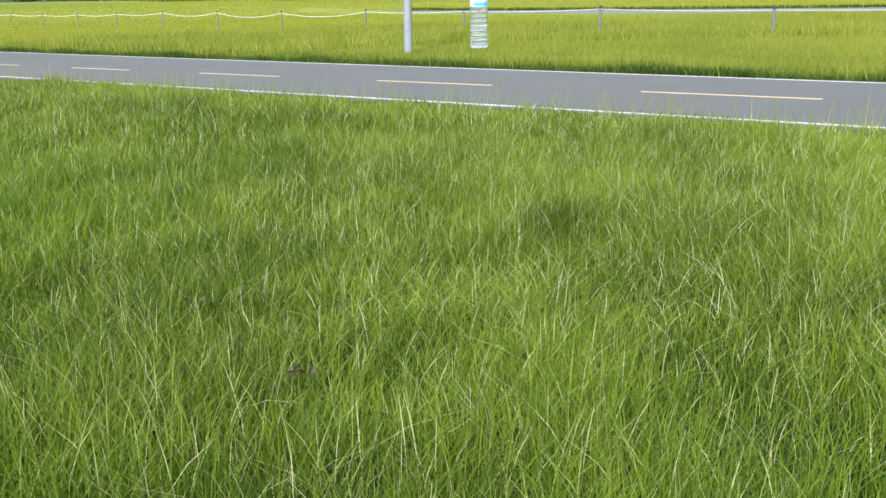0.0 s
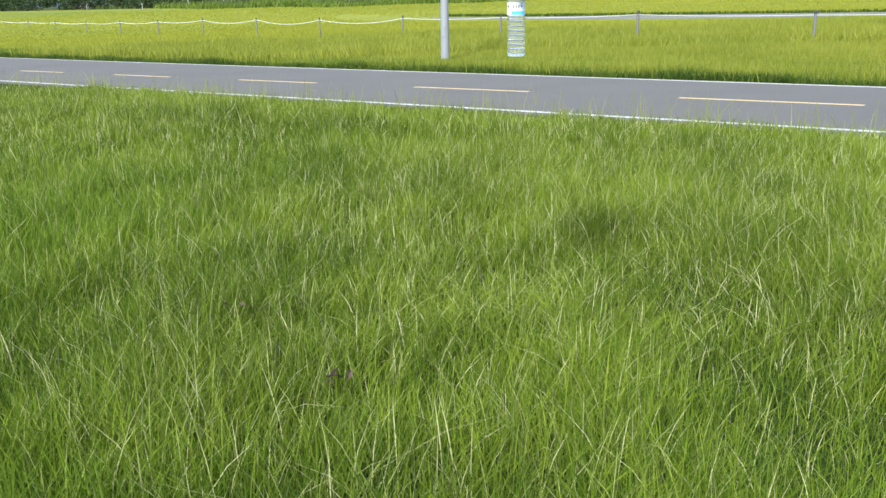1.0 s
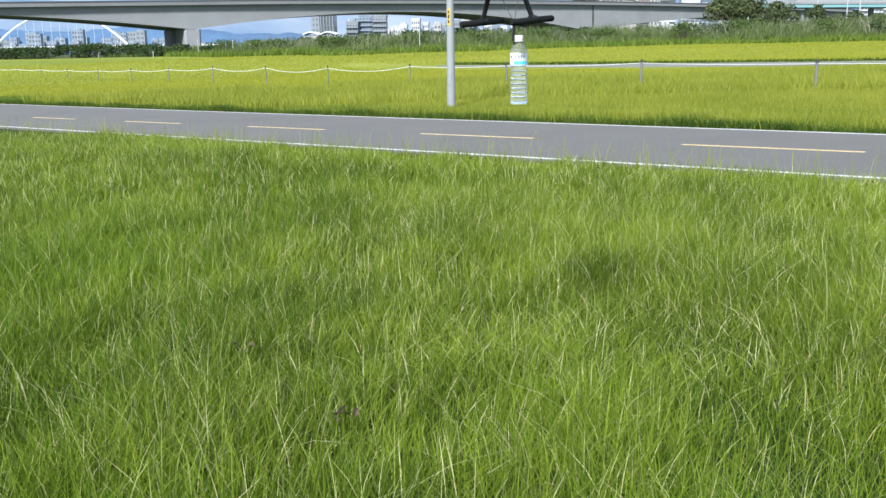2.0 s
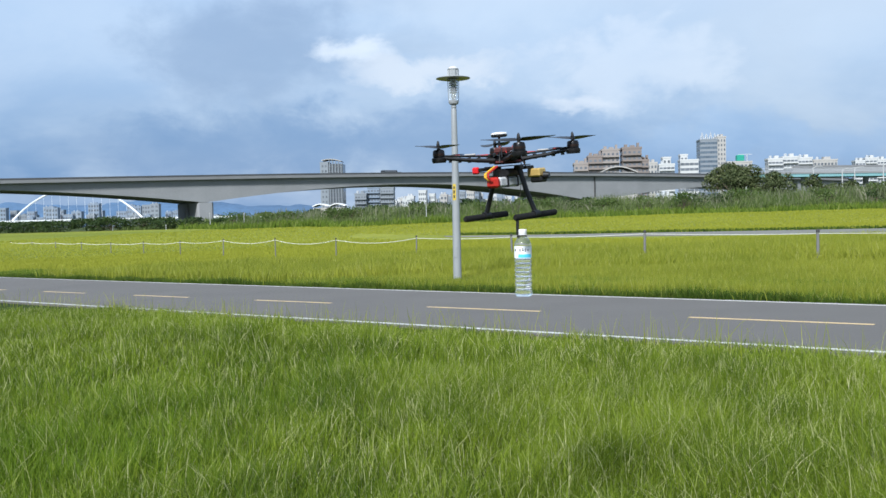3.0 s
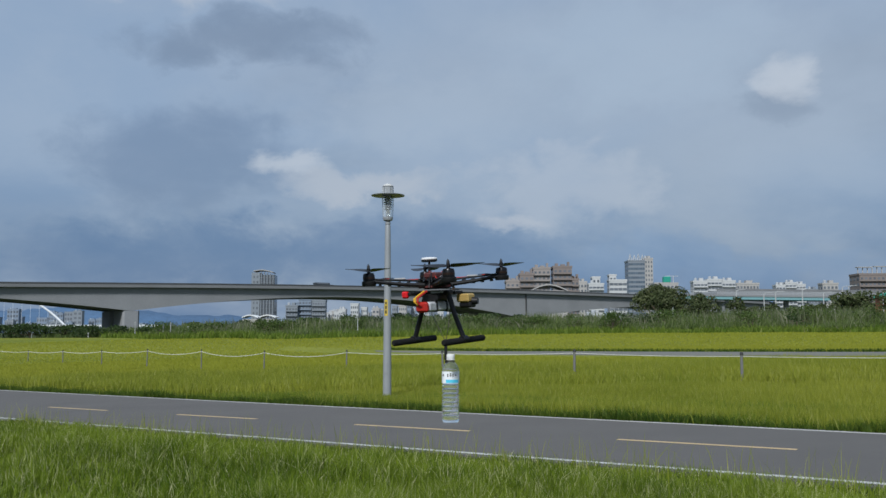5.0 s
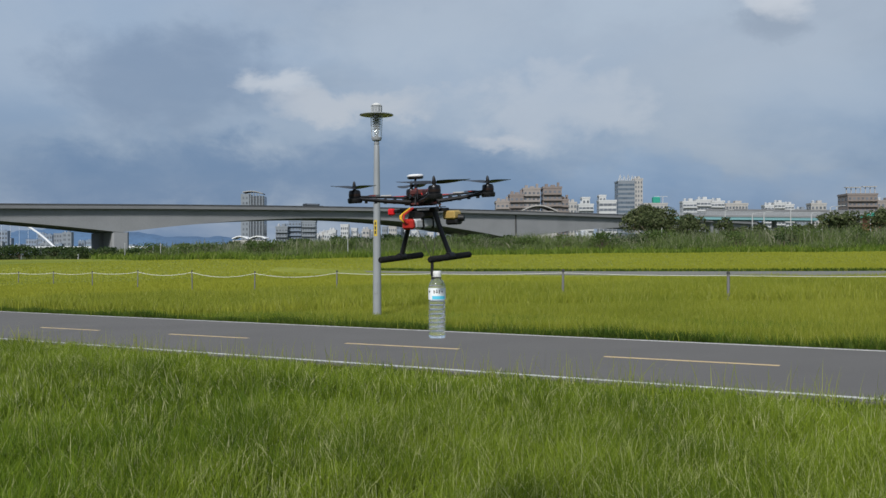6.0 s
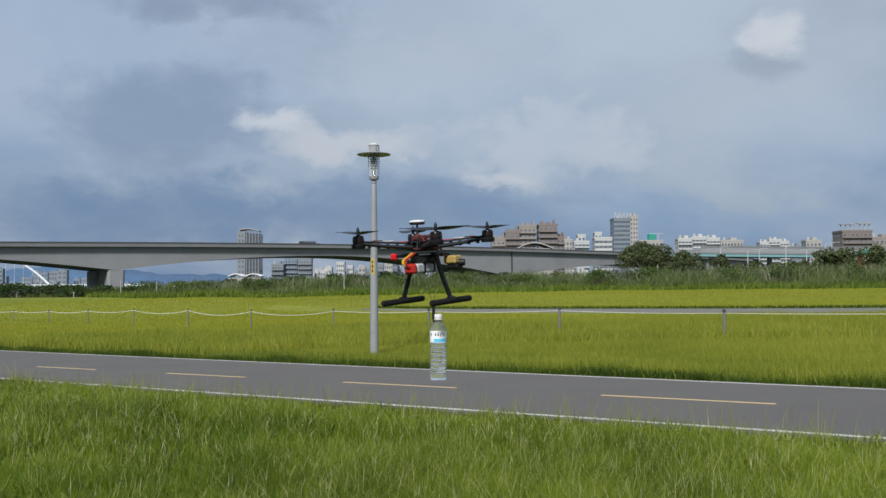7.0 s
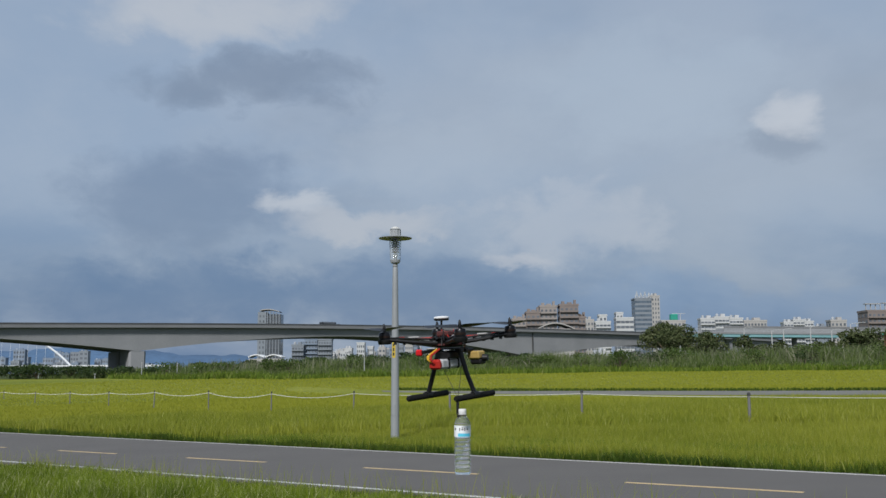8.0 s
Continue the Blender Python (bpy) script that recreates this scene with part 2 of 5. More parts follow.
def ground_material():
    m = bpy.data.materials.new("meadow_ground")
    m.use_nodes = True
    nt = m.node_tree
    N, L = nt.nodes.new, nt.links.new
    b = nt.nodes["Principled BSDF"]
    b.inputs["Roughness"].default_value = 0.9
    b.inputs["Specular IOR Level"].default_value = 0.15
    co = N("ShaderNodeTexCoord").outputs["Object"]

    def tex(s, d, stretch=(1, 1, 1)):
        mp = N("ShaderNodeMapping")
        mp.inputs["Scale"].default_value = stretch
        L(co, mp.inputs[0])
        n = N("ShaderNodeTexNoise")
        n.inputs["Scale"].default_value, n.inputs["Detail"].default_value = s, d
        L(mp.outputs[0], n.inputs["Vector"])
        return n.outputs["Fac"]

    def ramp(f, a, b2, lo, hi):
        mr = N("ShaderNodeMapRange")
        L(f, mr.inputs[0])
        mr.inputs[1].default_value, mr.inputs[2].default_value = lo, hi
        x = N("ShaderNodeMix")
        x.data_type = "RGBA"
        L(mr.outputs[0], x.inputs[0])
        for s, v in ((x.inputs[6], a), (x.inputs[7], b2)):
            if isinstance(v, tuple):
                s.default_value = (*v, 1)
            else:
                L(v, s)
        return x.outputs[2]

    fine = ramp(tex(9, 5), (0.085, 0.120, 0.012), (0.19, 0.22, 0.025), 0.3, 0.7)
    wide = ramp(tex(0.05, 5, (0.35, 1, 1)), fine, (0.265, 0.280, 0.040), 0.30, 0.62)
    # thatch and soil under the long grass this side of the path, with the shade between blades painted in
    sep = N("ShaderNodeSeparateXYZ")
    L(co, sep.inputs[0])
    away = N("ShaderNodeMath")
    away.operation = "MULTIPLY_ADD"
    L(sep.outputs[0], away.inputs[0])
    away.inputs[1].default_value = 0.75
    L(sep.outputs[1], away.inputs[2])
    shaded_thatch = ramp(tex(22, 4), (0.012, 0.026, 0.004), (0.040, 0.062, 0.010), 0.3, 0.75)
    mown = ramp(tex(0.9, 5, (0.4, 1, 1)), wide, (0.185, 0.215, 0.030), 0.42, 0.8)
    wide = ramp(away.outputs[0], shaded_thatch, mown, 13.0, 40.0)
    scrub = ramp(tex(0.3, 5), (0.030, 0.048, 0.014), (0.085, 0.105, 0.035), 0.3, 0.7)
    wide = ramp(sep.outputs[1], wide, scrub, 96.0, 106.0)
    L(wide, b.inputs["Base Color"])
    bp = N("ShaderNodeBump")
    bp.inputs["Strength"].default_value, bp.inputs["Distance"].default_value = 0.8, 0.15
    L(tex(14, 4), bp.inputs["Height"])
    L(bp.outputs[0], b.inputs["Normal"])
    return m


MEADOW = ground_material()


# ---- mesh helpers ----
class Shape:
    """collects vertices and faces for one mesh"""

    def __init__(self):
        self.v, self.f, self.smooth = [], [], False

    def add(self, verts, faces):
        k = len(self.v)
        self.v += [tuple(p) for p in verts]
        self.f += [tuple(i + k for i in q) for q in faces]
        return self

    def box(self, c, s, m=None, bevel=0.0):
        hx, hy, hz = s[0] / 2, s[1] / 2, s[2] / 2
        m = m or Matrix()
        if bevel:
            b = min(bevel, hx * 0.9, hy * 0.9, hz * 0.9)
            pts, idx = [], {}
            for sx in (-1, 1):
                for sy in (-1, 1):
                    for sz in (-1, 1):
                        for ax in range(3):
                            p = [sx * (hx - b), sy * (hy - b), sz * (hz - b)]
                            p[ax] += (sx, sy, sz)[ax] * b
                            idx[sx, sy, sz, ax] = len(pts)
                            pts.append(m @ Vector((c[0] + p[0], c[1] + p[1], c[2] + p[2])))
            fs = []
            for ax in range(3):
                o = [i for i in range(3) if i != ax]
                for s1 in (-1, 1):
                    ring = []
                    for a, d in ((-1, -1), (1, -1), (1, 1), (-1, 1)):
                        k = [0, 0, 0]
                        k[ax], k[o[0]], k[o[1]] = s1, a, d
                        ring.append(idx[(*k, ax)])
                    fs.append(ring if (s1 > 0) == (ax != 1) else ring[::-1])
                for a in (-1, 1):
                    for d in (-1, 1):
                        e = []
                        for s1 in (-1, 1):
                            k = [0, 0, 0]
                            k[ax], k[o[0]], k[o[1]] = s1, a, d
                            e.append((idx[(*k, o[0])], idx[(*k, o[1])]))
                        fs.append((e[0][0], e[1][0], e[1][1], e[0][1]))
            for sx in (-1, 1):
                for sy in (-1, 1):
                    for sz in (-1, 1):
                        fs.append([idx[sx, sy, sz, a] for a in range(3)])
            return self.add(pts, fs)
        pts = [m @ Vector((c[0] + x * hx, c[1] + y * hy, c[2] + z * hz)) for x in (-1, 1) for y in (-1, 1) for z in (-1, 1)]
        return self.add(pts, [(0, 1, 3, 2), (4, 6, 7, 5), (0, 4, 5, 1), (2, 3, 7, 6), (0, 2, 6, 4), (1, 5, 7, 3)])

    def tube(self, points, radii, seg=12, caps=True):
        pts = [Vector(p) for p in points]
        if isinstance(radii, (int, float)):
            radii = [radii] * len(pts)
        verts, faces = [], []
        ref = None
        for i, p in enumerate(pts):
            t = (pts[min(i + 1, len(pts) - 1)] - pts[max(i - 1, 0)])
            t = t.normalized() if t.length > 1e-9 else Vector((0, 0, 1))
            if ref is None:
                ref = Vector((1, 0, 0)) if abs(t.x) < 0.8 else Vector((0, 1, 0))
            u = (ref - t * ref.dot(t)).normalized()
            w = t.cross(u)
            ref = u
            for k in range(seg):
                a = 2 * math.pi * k / seg
                verts.append(p + (u * math.cos(a) + w * math.sin(a)) * radii[i])
        for i in range(len(pts) - 1):
            for k in range(seg):
                j = (k + 1) % seg
                faces.append((i * seg + k, i * seg + j, (i + 1) * seg + j, (i + 1) * seg + k))
        if caps:
            faces += [tuple(range(seg))[::-1], tuple((len(pts) - 1) * seg + k for k in range(seg))]
        self.smooth = True
        return self.add(verts, faces)

    def lathe(self, profile, c=(0, 0, 0), seg=24):
        """profile: (radius, z) from bottom to top, closed by caps"""
        verts, faces = [], []
        for r, z in profile:
            for k in range(seg):
                a = 2 * math.pi * k / seg
                verts.append((c[0] + r * math.cos(a), c[1] + r * math.sin(a), c[2] + z))
        n = len(profile)
        for i in range(n - 1):
            for k in range(seg):
                j = (k + 1) % seg
                faces.append((i * seg + k, i * seg + j, (i + 1) * seg + j, (i + 1) * seg + k))
        faces += [tuple(range(seg))[::-1], tuple((n - 1) * seg + k for k in range(seg))]
        self.smooth = True
        return self.add(verts, faces)

    def mesh(self, name, mat):
        me = bpy.data.meshes.new(name)
        me.from_pydata(self.v, [], self.f)
        me.materials.append(mat)
        if self.smooth:
            me.polygons.foreach_set("use_smooth", [True] * len(me.polygons))
            me.set_sharp_from_angle(angle=radians(40))
        me.update()
        return me


def part(name, shape, mat, parent, label=""):
    ob = new(name, shape.mesh(name, mat))
    ob.parent = parent
    return tagged(ob, label) if label else ob


def thing(name, at, label, category, group="", kind="", turn=0.0):
    """an Empty at a thing's base, which parents its parts"""
    ob = new(name)
    ob.matrix_world = pose(*at, 0, 0, turn)
    ob.empty_display_size = 0.1
    return tagged(ob, label, category, group, kind)


def soup(name, verts, faces_per, mat):
    """one big mesh from numpy: verts (n, k, 3), faces_per: index tuples within k"""
    n, k, _ = verts.shape
    me = bpy.data.meshes.new(name)
    base = (np.arange(n) * k)[:, None]
    tri = list(faces_per)
    per = np.concatenate([base + np.array(f)[None, :] for f in tri], axis=1).astype(np.int32).ravel()
    lens = np.tile(np.array([len(f) for f in tri], np.int32), n)
    starts = np.concatenate([[0], np.cumsum(lens)[:-1]]).astype(np.int32)
    me.vertices.add(n * k)
    me.vertices.foreach_set("co", verts.astype(np.float32).ravel())
    me.loops.add(len(per))
    me.loops.foreach_set("vertex_index", per)
    me.polygons.add(len(lens))
    me.polygons.foreach_set("loop_start", starts)
    me.materials.append(mat)
    me.update(calc_edges=True)
    me.validate()
    return new(name, me)


# ---- the lie of the land ----
def smoothstep(a, b, x):
    t = np.clip((x - a) / (b - a), 0, 1)
    return t * t * (3 - 2 * t)


def land(x, y):
    """height of the ground: it falls gently to the left and rises a metre towards the reeds"""
    x, y = np.asarray(x, float), np.asarray(y, float)
    far = smoothstep(60, 100, y)
    return 1.404 * np.tanh(x / 60) * (1 - 0.6 * far) + smoothstep(45, 110, y) + 0.40 * far


# cycle path: runs at -36.95 degrees; s along it, n across it
PA = np.array([math.cos(radians(-36.95)), math.sin(radians(-36.95))])
PN = np.array([-PA[1], PA[0]])
NEAR_EDGE, MIDDLE = 9.42, 11.556


def far_edge(s):
    return 13.52 - 0.05 * np.clip(s, -40, 10)


def on_path(s, n, up=0.0):
    x, y = PA * s + PN * n
    return (x, y, float(land(x, y)) + up)


def build_ground():
    xs = np.concatenate([[-4000, -2000, -1000, -500, -300, -200, -140], np.arange(-100, 101, 4.0), [140, 200, 300, 500, 1000, 2000, 4000]])
    ys = np.concatenate([[-4000, -1500, -500, -150, -50], np.arange(-20, 141, 4.0), [170, 220, 300, 500, 900, 1800, 4000]])
    s = Shape()
    X, Y = np.meshgrid(xs, ys)
    Z = land(X, Y)
    s.v = [(float(a), float(b), float(c)) for a, b, c in zip(X.ravel(), Y.ravel(), Z.ravel())]
    w = len(xs)
    s.f = [(j * w + i, j * w + i + 1, (j + 1) * w + i + 1, (j + 1) * w + i) for j in range(len(ys) - 1) for i in range(w - 1)]
    s.smooth = True
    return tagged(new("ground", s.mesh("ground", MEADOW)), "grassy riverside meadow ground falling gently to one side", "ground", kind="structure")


build_ground()


def strip(name, mat, s0, s1, n_a, n_b, up, label, step=1.0, thick=0.03):
    """a strip laid along the cycle path between two offsets, with real thickness"""
    sh = Shape()
    count = max(2, int((s1 - s0) / step) + 1)
    ss = np.linspace(s0, s1, count)
    for s in ss:
        a = n_a(s) if callable(n_a) else n_a
        b = n_b(s) if callable(n_b) else n_b
        for n, u in ((a, up - thick), (a, up), (b, up), (b, up - thick)):
            sh.v.append(on_path(s, n, u))
    for i in range(count - 1):
        k = i * 4
        for j in range(3):
            sh.f.append((k + j, k + 4 + j, k + 5 + j, k + j + 1))
    sh.f += [(0, 1, 2, 3), tuple(4 * (count - 1) + j for j in (3, 2, 1, 0))]
    return tagged(new(name, sh.mesh(name, mat)), label, kind="structure")


strip("road_cycle_path", ASPHALT, -90, 40, NEAR_EDGE - 0.1, lambda s: far_edge(s) + 0.12, 0.03, "grey asphalt cycle path through the meadow", thick=0.25)
strip("road_edge_line", WHITE_LINE, -90, 40, NEAR_EDGE + 0.05, NEAR_EDGE + 0.14, 0.034, "worn white painted edge line on the cycle path", thick=0.003)
strip("road_edge_line", WHITE_LINE, -90, 40, lambda s: far_edge(s) - 0.08, lambda s: far_edge(s) - 0.01, 0.034, "worn white painted edge line on the cycle path", thick=0.003)
for i in range(-14, 9):
    s0 = -10.76 + 4.832 * i
    strip("road_dash", YELLOW_LINE, s0, s0 + 2.357, MIDDLE - 0.042, MIDDLE + 0.042, 0.034, "faded yellow dash of the path's centre line", step=0.8, thick=0.003)


# far path behind the fence
def far_path():
    sh = Shape()
    near = [(31, 27.5), (19.6, 41.2), (7.1, 53.5), (-7.6, 68)]
    far = [(37, 31), (22.6, 46.6), (8.0, 58.5), (-8.0, 69.0)]
    pa, pb = [], []
    for i in range(len(near) - 1):
        for t in np.linspace(0, 1, 9)[:-1]:
            pa.append(np.array(near[i]) * (1 - t) + np.array(near[i + 1]) * t)
            pb.append(np.array(far[i]) * (1 - t) + np.array(far[i + 1]) * t)
    for a, b in zip(pa, pb):
        for q, u in ((a, -0.2), (a, 0.03), (b, 0.03), (b, -0.2)):
            sh.v.append((q[0], q[1], float(land(*q)) + u))
    for i in range(len(pa) - 1):
        k = i * 4
        for j in range(3):
            sh.f.append((k + j, k + j + 1, k + 5 + j, k + 4 + j))
    return tagged(new("road_far_path", sh.mesh("road_far_path", FAR_ASPHALT)), "grey asphalt path behind the rope fence", kind="structure")


far_path()


# ---- grass ----
def blades(name, label, x, y, height, width, mat, seg=2, lean=0.45, seed=1, base=None):
    rng = np.random.default_rng(seed)
    n = len(x)
    z = land(x, y) if base is None else base
    ang = rng.uniform(0, 2 * np.pi, n)
    # a shared wind lean in slowly turning swirls, and each blade's own bend
    swirl = np.sin(x * 0.9 + 1.3 * np.sin(y * 0.7)) + np.cos(y * 1.1 + np.sin(x * 0.6))
    la = rng.normal(0, 2.2, n) + swirl * 0.9 + 0.6
    bend = np.abs(rng.normal(lean, lean * 0.55, n)) * height
    # one blade in seven is bent right over
    bend = np.where(rng.uniform(0, 1, n) < 0.14, bend + height * rng.uniform(0.3, 0.8, n), bend)
    # loose patch flattened under the rotors
    flat = np.exp(-(((x - 0.15) / 0.75) ** 2 + ((y - 4.2) / 0.45) ** 2))
    bend = bend * (1 + 0.8 * flat)
    height = height * (1 - 0.16 * flat * rng.uniform(0.3, 1.0, n))
    dx, dy = np.cos(la) * bend, np.sin(la) * bend
    wx, wy = np.cos(ang) * width / 2, np.sin(ang) * width / 2
    k = 2 * seg + 1
    v = np.empty((n, k, 3))
    for i in range(seg + 1):
        t = i / seg
        cx, cy = x + dx * t ** 1.9, y + dy * t ** 1.9
        cz = z - 0.02 + (height + 0.02) * (t - 0.22 * (bend / height) * t * t)
        if i == seg:
            v[:, k - 1] = np.stack([cx, cy, cz], 1)
        else:
            w = 1.0 - 0.45 * t
            v[:, 2 * i] = np.stack([cx - wx * w, cy - wy * w, cz], 1)
            v[:, 2 * i + 1] = np.stack([cx + wx * w, cy + wy * w, cz], 1)
    faces = [(2 * i, 2 * i + 1, 2 * i + 3, 2 * i + 2) for i in range(seg - 1)] + [(k - 3, k - 2, k - 1)]
    return tagged(soup(name, v, faces, mat), label, "grass", kind="stuff")


def scatter(rng, near, far, per_m2, half=31.5, turn=2.5):
    """random places in a fan of ground in front of the standpoint"""
    area = math.radians(half) * (far ** 2 - near ** 2)
    n = int(area * per_m2)
    r = np.sqrt(rng.uniform(near ** 2, far ** 2, n))
    a = np.radians(rng.uniform(-half, half, n) + turn)
    return -np.sin(a) * r, np.cos(a) * r


def clumpy(x, y, s, seed):
    """smooth value 0..1 over the ground for tufts and tall patches"""
    rng = np.random.default_rng(seed)
    out = np.zeros_like(x)
    for i in range(5):
        kx, ky = rng.normal(0, s, 2)
        out += np.sin(kx * x + ky * y + rng.uniform(0, 6.28))
    return 1 / (1 + np.exp(-out * 0.9))


def path_n(x, y):
    return x * PN[0] + y * PN[1], x * PA[0] + y * PA[1]


def build_grass():
    rng = np.random.default_rng(7)
    for i, (r0, r1, dens, wid, seg) in enumerate(((1.6, 3.4, 4400, 0.0038, 3), (3.4, 5.5, 4700, 0.0044, 3), (5.5, 9.0, 3600, 0.0060, 2), (9.0, 20.0, 1500, 0.0105, 2))):
        x, y = scatter(rng, r0, r1, dens, 40 if r1 < 4 else 35 if r1 < 6 else 31.5)
        n, s = path_n(x, y)
        keep = n < NEAR_EDGE + 0.02 + 0.10 * rng.normal(0, 1, len(x))
        tuft = clumpy(x, y, 2.2, 3) * 0.6 + clumpy(x, y, 7.0, 4) * 0.4
        keep &= rng.uniform(0, 1, len(x)) < 0.55 + 0.6 * tuft
        x, y, tuft = x[keep], y[keep], tuft[keep]
        h = (0.13 + 0.17 * tuft) * rng.uniform(0.55, 1.25, len(x))
        h = h * np.clip((NEAR_EDGE - path_n(x, y)[0]) / 1.5, 0.40, 1.0)
        stalk = rng.uniform(0, 1, len(x)) > 0.955
        h = np.where(stalk, h * 1.35 + 0.05, h)
        w = np.where(stalk, wid * 0.6, wid * rng.uniform(0.6, 1.3, len(x)))
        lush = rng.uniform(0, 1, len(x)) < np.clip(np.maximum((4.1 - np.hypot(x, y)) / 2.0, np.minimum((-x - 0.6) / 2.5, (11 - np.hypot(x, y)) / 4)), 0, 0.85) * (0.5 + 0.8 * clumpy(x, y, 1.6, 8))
        blades("meadow_grass", "long uncut green meadow grass with pale stalks", x[~lush], y[~lush], h[~lush], w[~lush], GRASS, seg, 0.42, 20 + i)
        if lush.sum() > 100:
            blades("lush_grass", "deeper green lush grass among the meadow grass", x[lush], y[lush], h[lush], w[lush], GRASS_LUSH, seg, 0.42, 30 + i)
    for i, (r0, r1, dens, wid) in enumerate(((14.0, 24.0, 880, 0.0116), (24.0, 38.0, 220, 0.024), (38.0, 64.0, 90, 0.05), (64.0, 97.0, 26, 0.10))):
        x, y = scatter(rng, r0, r1, dens, 30)
        n, s = path_n(x, y)
        edge = far_edge(s) + 0.10
        keep = n > edge + 0.30 + 0.16 * rng.normal(0, 1, len(x))
        lower = np.interp(x, [-14, -7.6, 7.1, 19.6, 31], [76, 68, 53.5, 41.2, 27.5])
        upper = np.interp(x, [-14, -8, 8, 22.6, 37], [76.4, 70.5, 58.5, 46.6, 31])
        keep &= (y < lower - 4.5) | (y > upper + 0.2) | (x < -14)
        x, y, gap = x[keep], y[keep], (n - edge)[keep]
        tuft = clumpy(x, y, 0.9, 5) * 0.6 + clumpy(x, y, 3.0, 6) * 0.4
        h = (0.16 + 0.14 * tuft) * rng.uniform(0.75, 1.12, len(x)) * (1 + 0.45 * clumpy(x, y, 1.6, 9) * np.exp(-(gap / 1.0) ** 2)) * (0.35 if r0 >= 64 else 0.6 if r0 >= 38 else 1.75 if r0 >= 24 else 1.0)
        blades("far_meadow_grass", "tall yellow-green meadow grass beyond the cycle path", x, y, h, wid * rng.uniform(0.6, 1.3, len(x)), GRASS_MOWN if r0 >= 38 else GRASS_FAR, 2, 0.3, 40 + i)
    # green weeds along the path's far edge, and a rank strip behind the far path
    n = 50000
    s = rng.uniform(-42, 6, n)
    d = rng.uniform(0, 1, n) ** 1.5 * 2.7
    q = far_edge(s) + 0.25 + d
    x, y = PA[0] * s + PN[0] * q, PA[1] * s + PN[1] * q
    h = (0.13 + 0.16 * clumpy(x, y, 1.4, 17)) * rng.uniform(0.6, 1.2, n) * (1 - 0.08 * d)
    blades("verge_grass", "deep green grass bordering the cycle path", x, y, h, rng.uniform(0.008, 0.016, n), VERGE, 2, 0.35, 56)
    # the weeds' dark colour also paints the shadow under the overhanging grass
    n = 45000
    s = rng.uniform(-42, 6, n)
    d = np.abs(rng.normal(0, 0.24, n))
    q = far_edge(s) + 0.04 + d
    x, y = PA[0] * s + PN[0] * q, PA[1] * s + PN[1] * q
    h = (0.11 + 0.12 * clumpy(x, y, 1.8, 15) ** 1.5) * rng.uniform(0.5, 1.2, n)
    blades("verge_weeds", "green weeds along the cycle path's edge, darkened for shade", x, y, h, rng.uniform(0.008, 0.018, n), WEEDS, 2, 0.5, 57)
    n = 9000
    x = rng.uniform(-5, 36, n)
    y = np.interp(x, [-14, -8, 8, 22.6, 37], [76.4, 70.5, 58.5, 46.6, 31]) + 0.15 + np.abs(rng.normal(0, 0.5, n))
    blades("rank_grass", "rank dark grass strip behind the far path", x, y, rng.uniform(0.08, 0.26, n), rng.uniform(0.04, 0.08, n), WEEDS, 2, 0.35, 58)
    # seed stalks standing along the path's near edge
    n = 1500
    s = rng.uniform(-34, 2, n)
    q = NEAR_EDGE + 0.05 - np.abs(rng.normal(0, 0.55, n))
    x, y = PA[0] * s + PN[0] * q, PA[1] * s + PN[1] * q
    blades("seed_stalks", "thin pale seed stalks along the path's near edge", x, y, rng.uniform(0.16, 0.46, n), rng.uniform(0.004, 0.008, n), GRASS_FAR, 3, 0.22, 59)
    # the meadow goes on to both sides and behind
    for i, (r0, r1, dens, wid) in enumerate(((0.25, 6.0, 800, 0.013), (6.0, 16.0, 85, 0.038), (16.0, 45.0, 9, 0.11))):
        a = rng.uniform(0, 2 * np.pi, int(np.pi * (r1 ** 2 - r0 ** 2) * dens))
        r = np.sqrt(rng.uniform(r0 ** 2, r1 ** 2, len(a)))
        x, y = np.cos(a) * r, np.sin(a) * r
        turn = np.degrees(np.arctan2(-x, y)) - 2.5
        n, s = path_n(x, y)
        keep = ((np.abs(turn) > 31.0) | (r < 1.7)) & ((n < NEAR_EDGE - 0.1) | (n > far_edge(s) + 0.2))
        x, y = x[keep], y[keep]
        h = (0.10 + 0.15 * clumpy(x, y, 2.2, 3)) * rng.uniform(0.6, 1.2, len(x)) * np.where(np.hypot(x, y) < 0.8, 0.5, 1.0)
        blades("meadow_grass", "long uncut green meadow grass with pale stalks", x, y, h, wid * rng.uniform(0.6, 1.3, len(x)), GRASS, 2, 0.42, 60 + i)


build_grass()


# ---- things: lamp post ----
LAMP_STEEL = material("lamp_post_paint", (0.27, 0.285, 0.295), 0.45, metal=0.1, vary=0.06, scale=5, fine=80, bump=0.04, stain=0.22, dark=(0.31, 0.32, 0.32))
LAMP_GLASS = material("lantern_glass", (0.86, 0.90, 0.92), 0.12, vary=0.02, bump=0, transmission=0.85, ior=1.1)
LOUVRE = material("lantern_louvre", (0.40, 0.42, 0.43), 0.4, metal=0.4, vary=0.05, bump=0.0)
STICKER = material("yellow_sticker", (0.50, 0.36, 0.04), 0.5, vary=0.08, scale=9, fine=90, bump=0.05)
BLACK_PRINT = material("black_print", (0.02, 0.02, 0.02), 0.6, vary=0.1, bump=0.0)


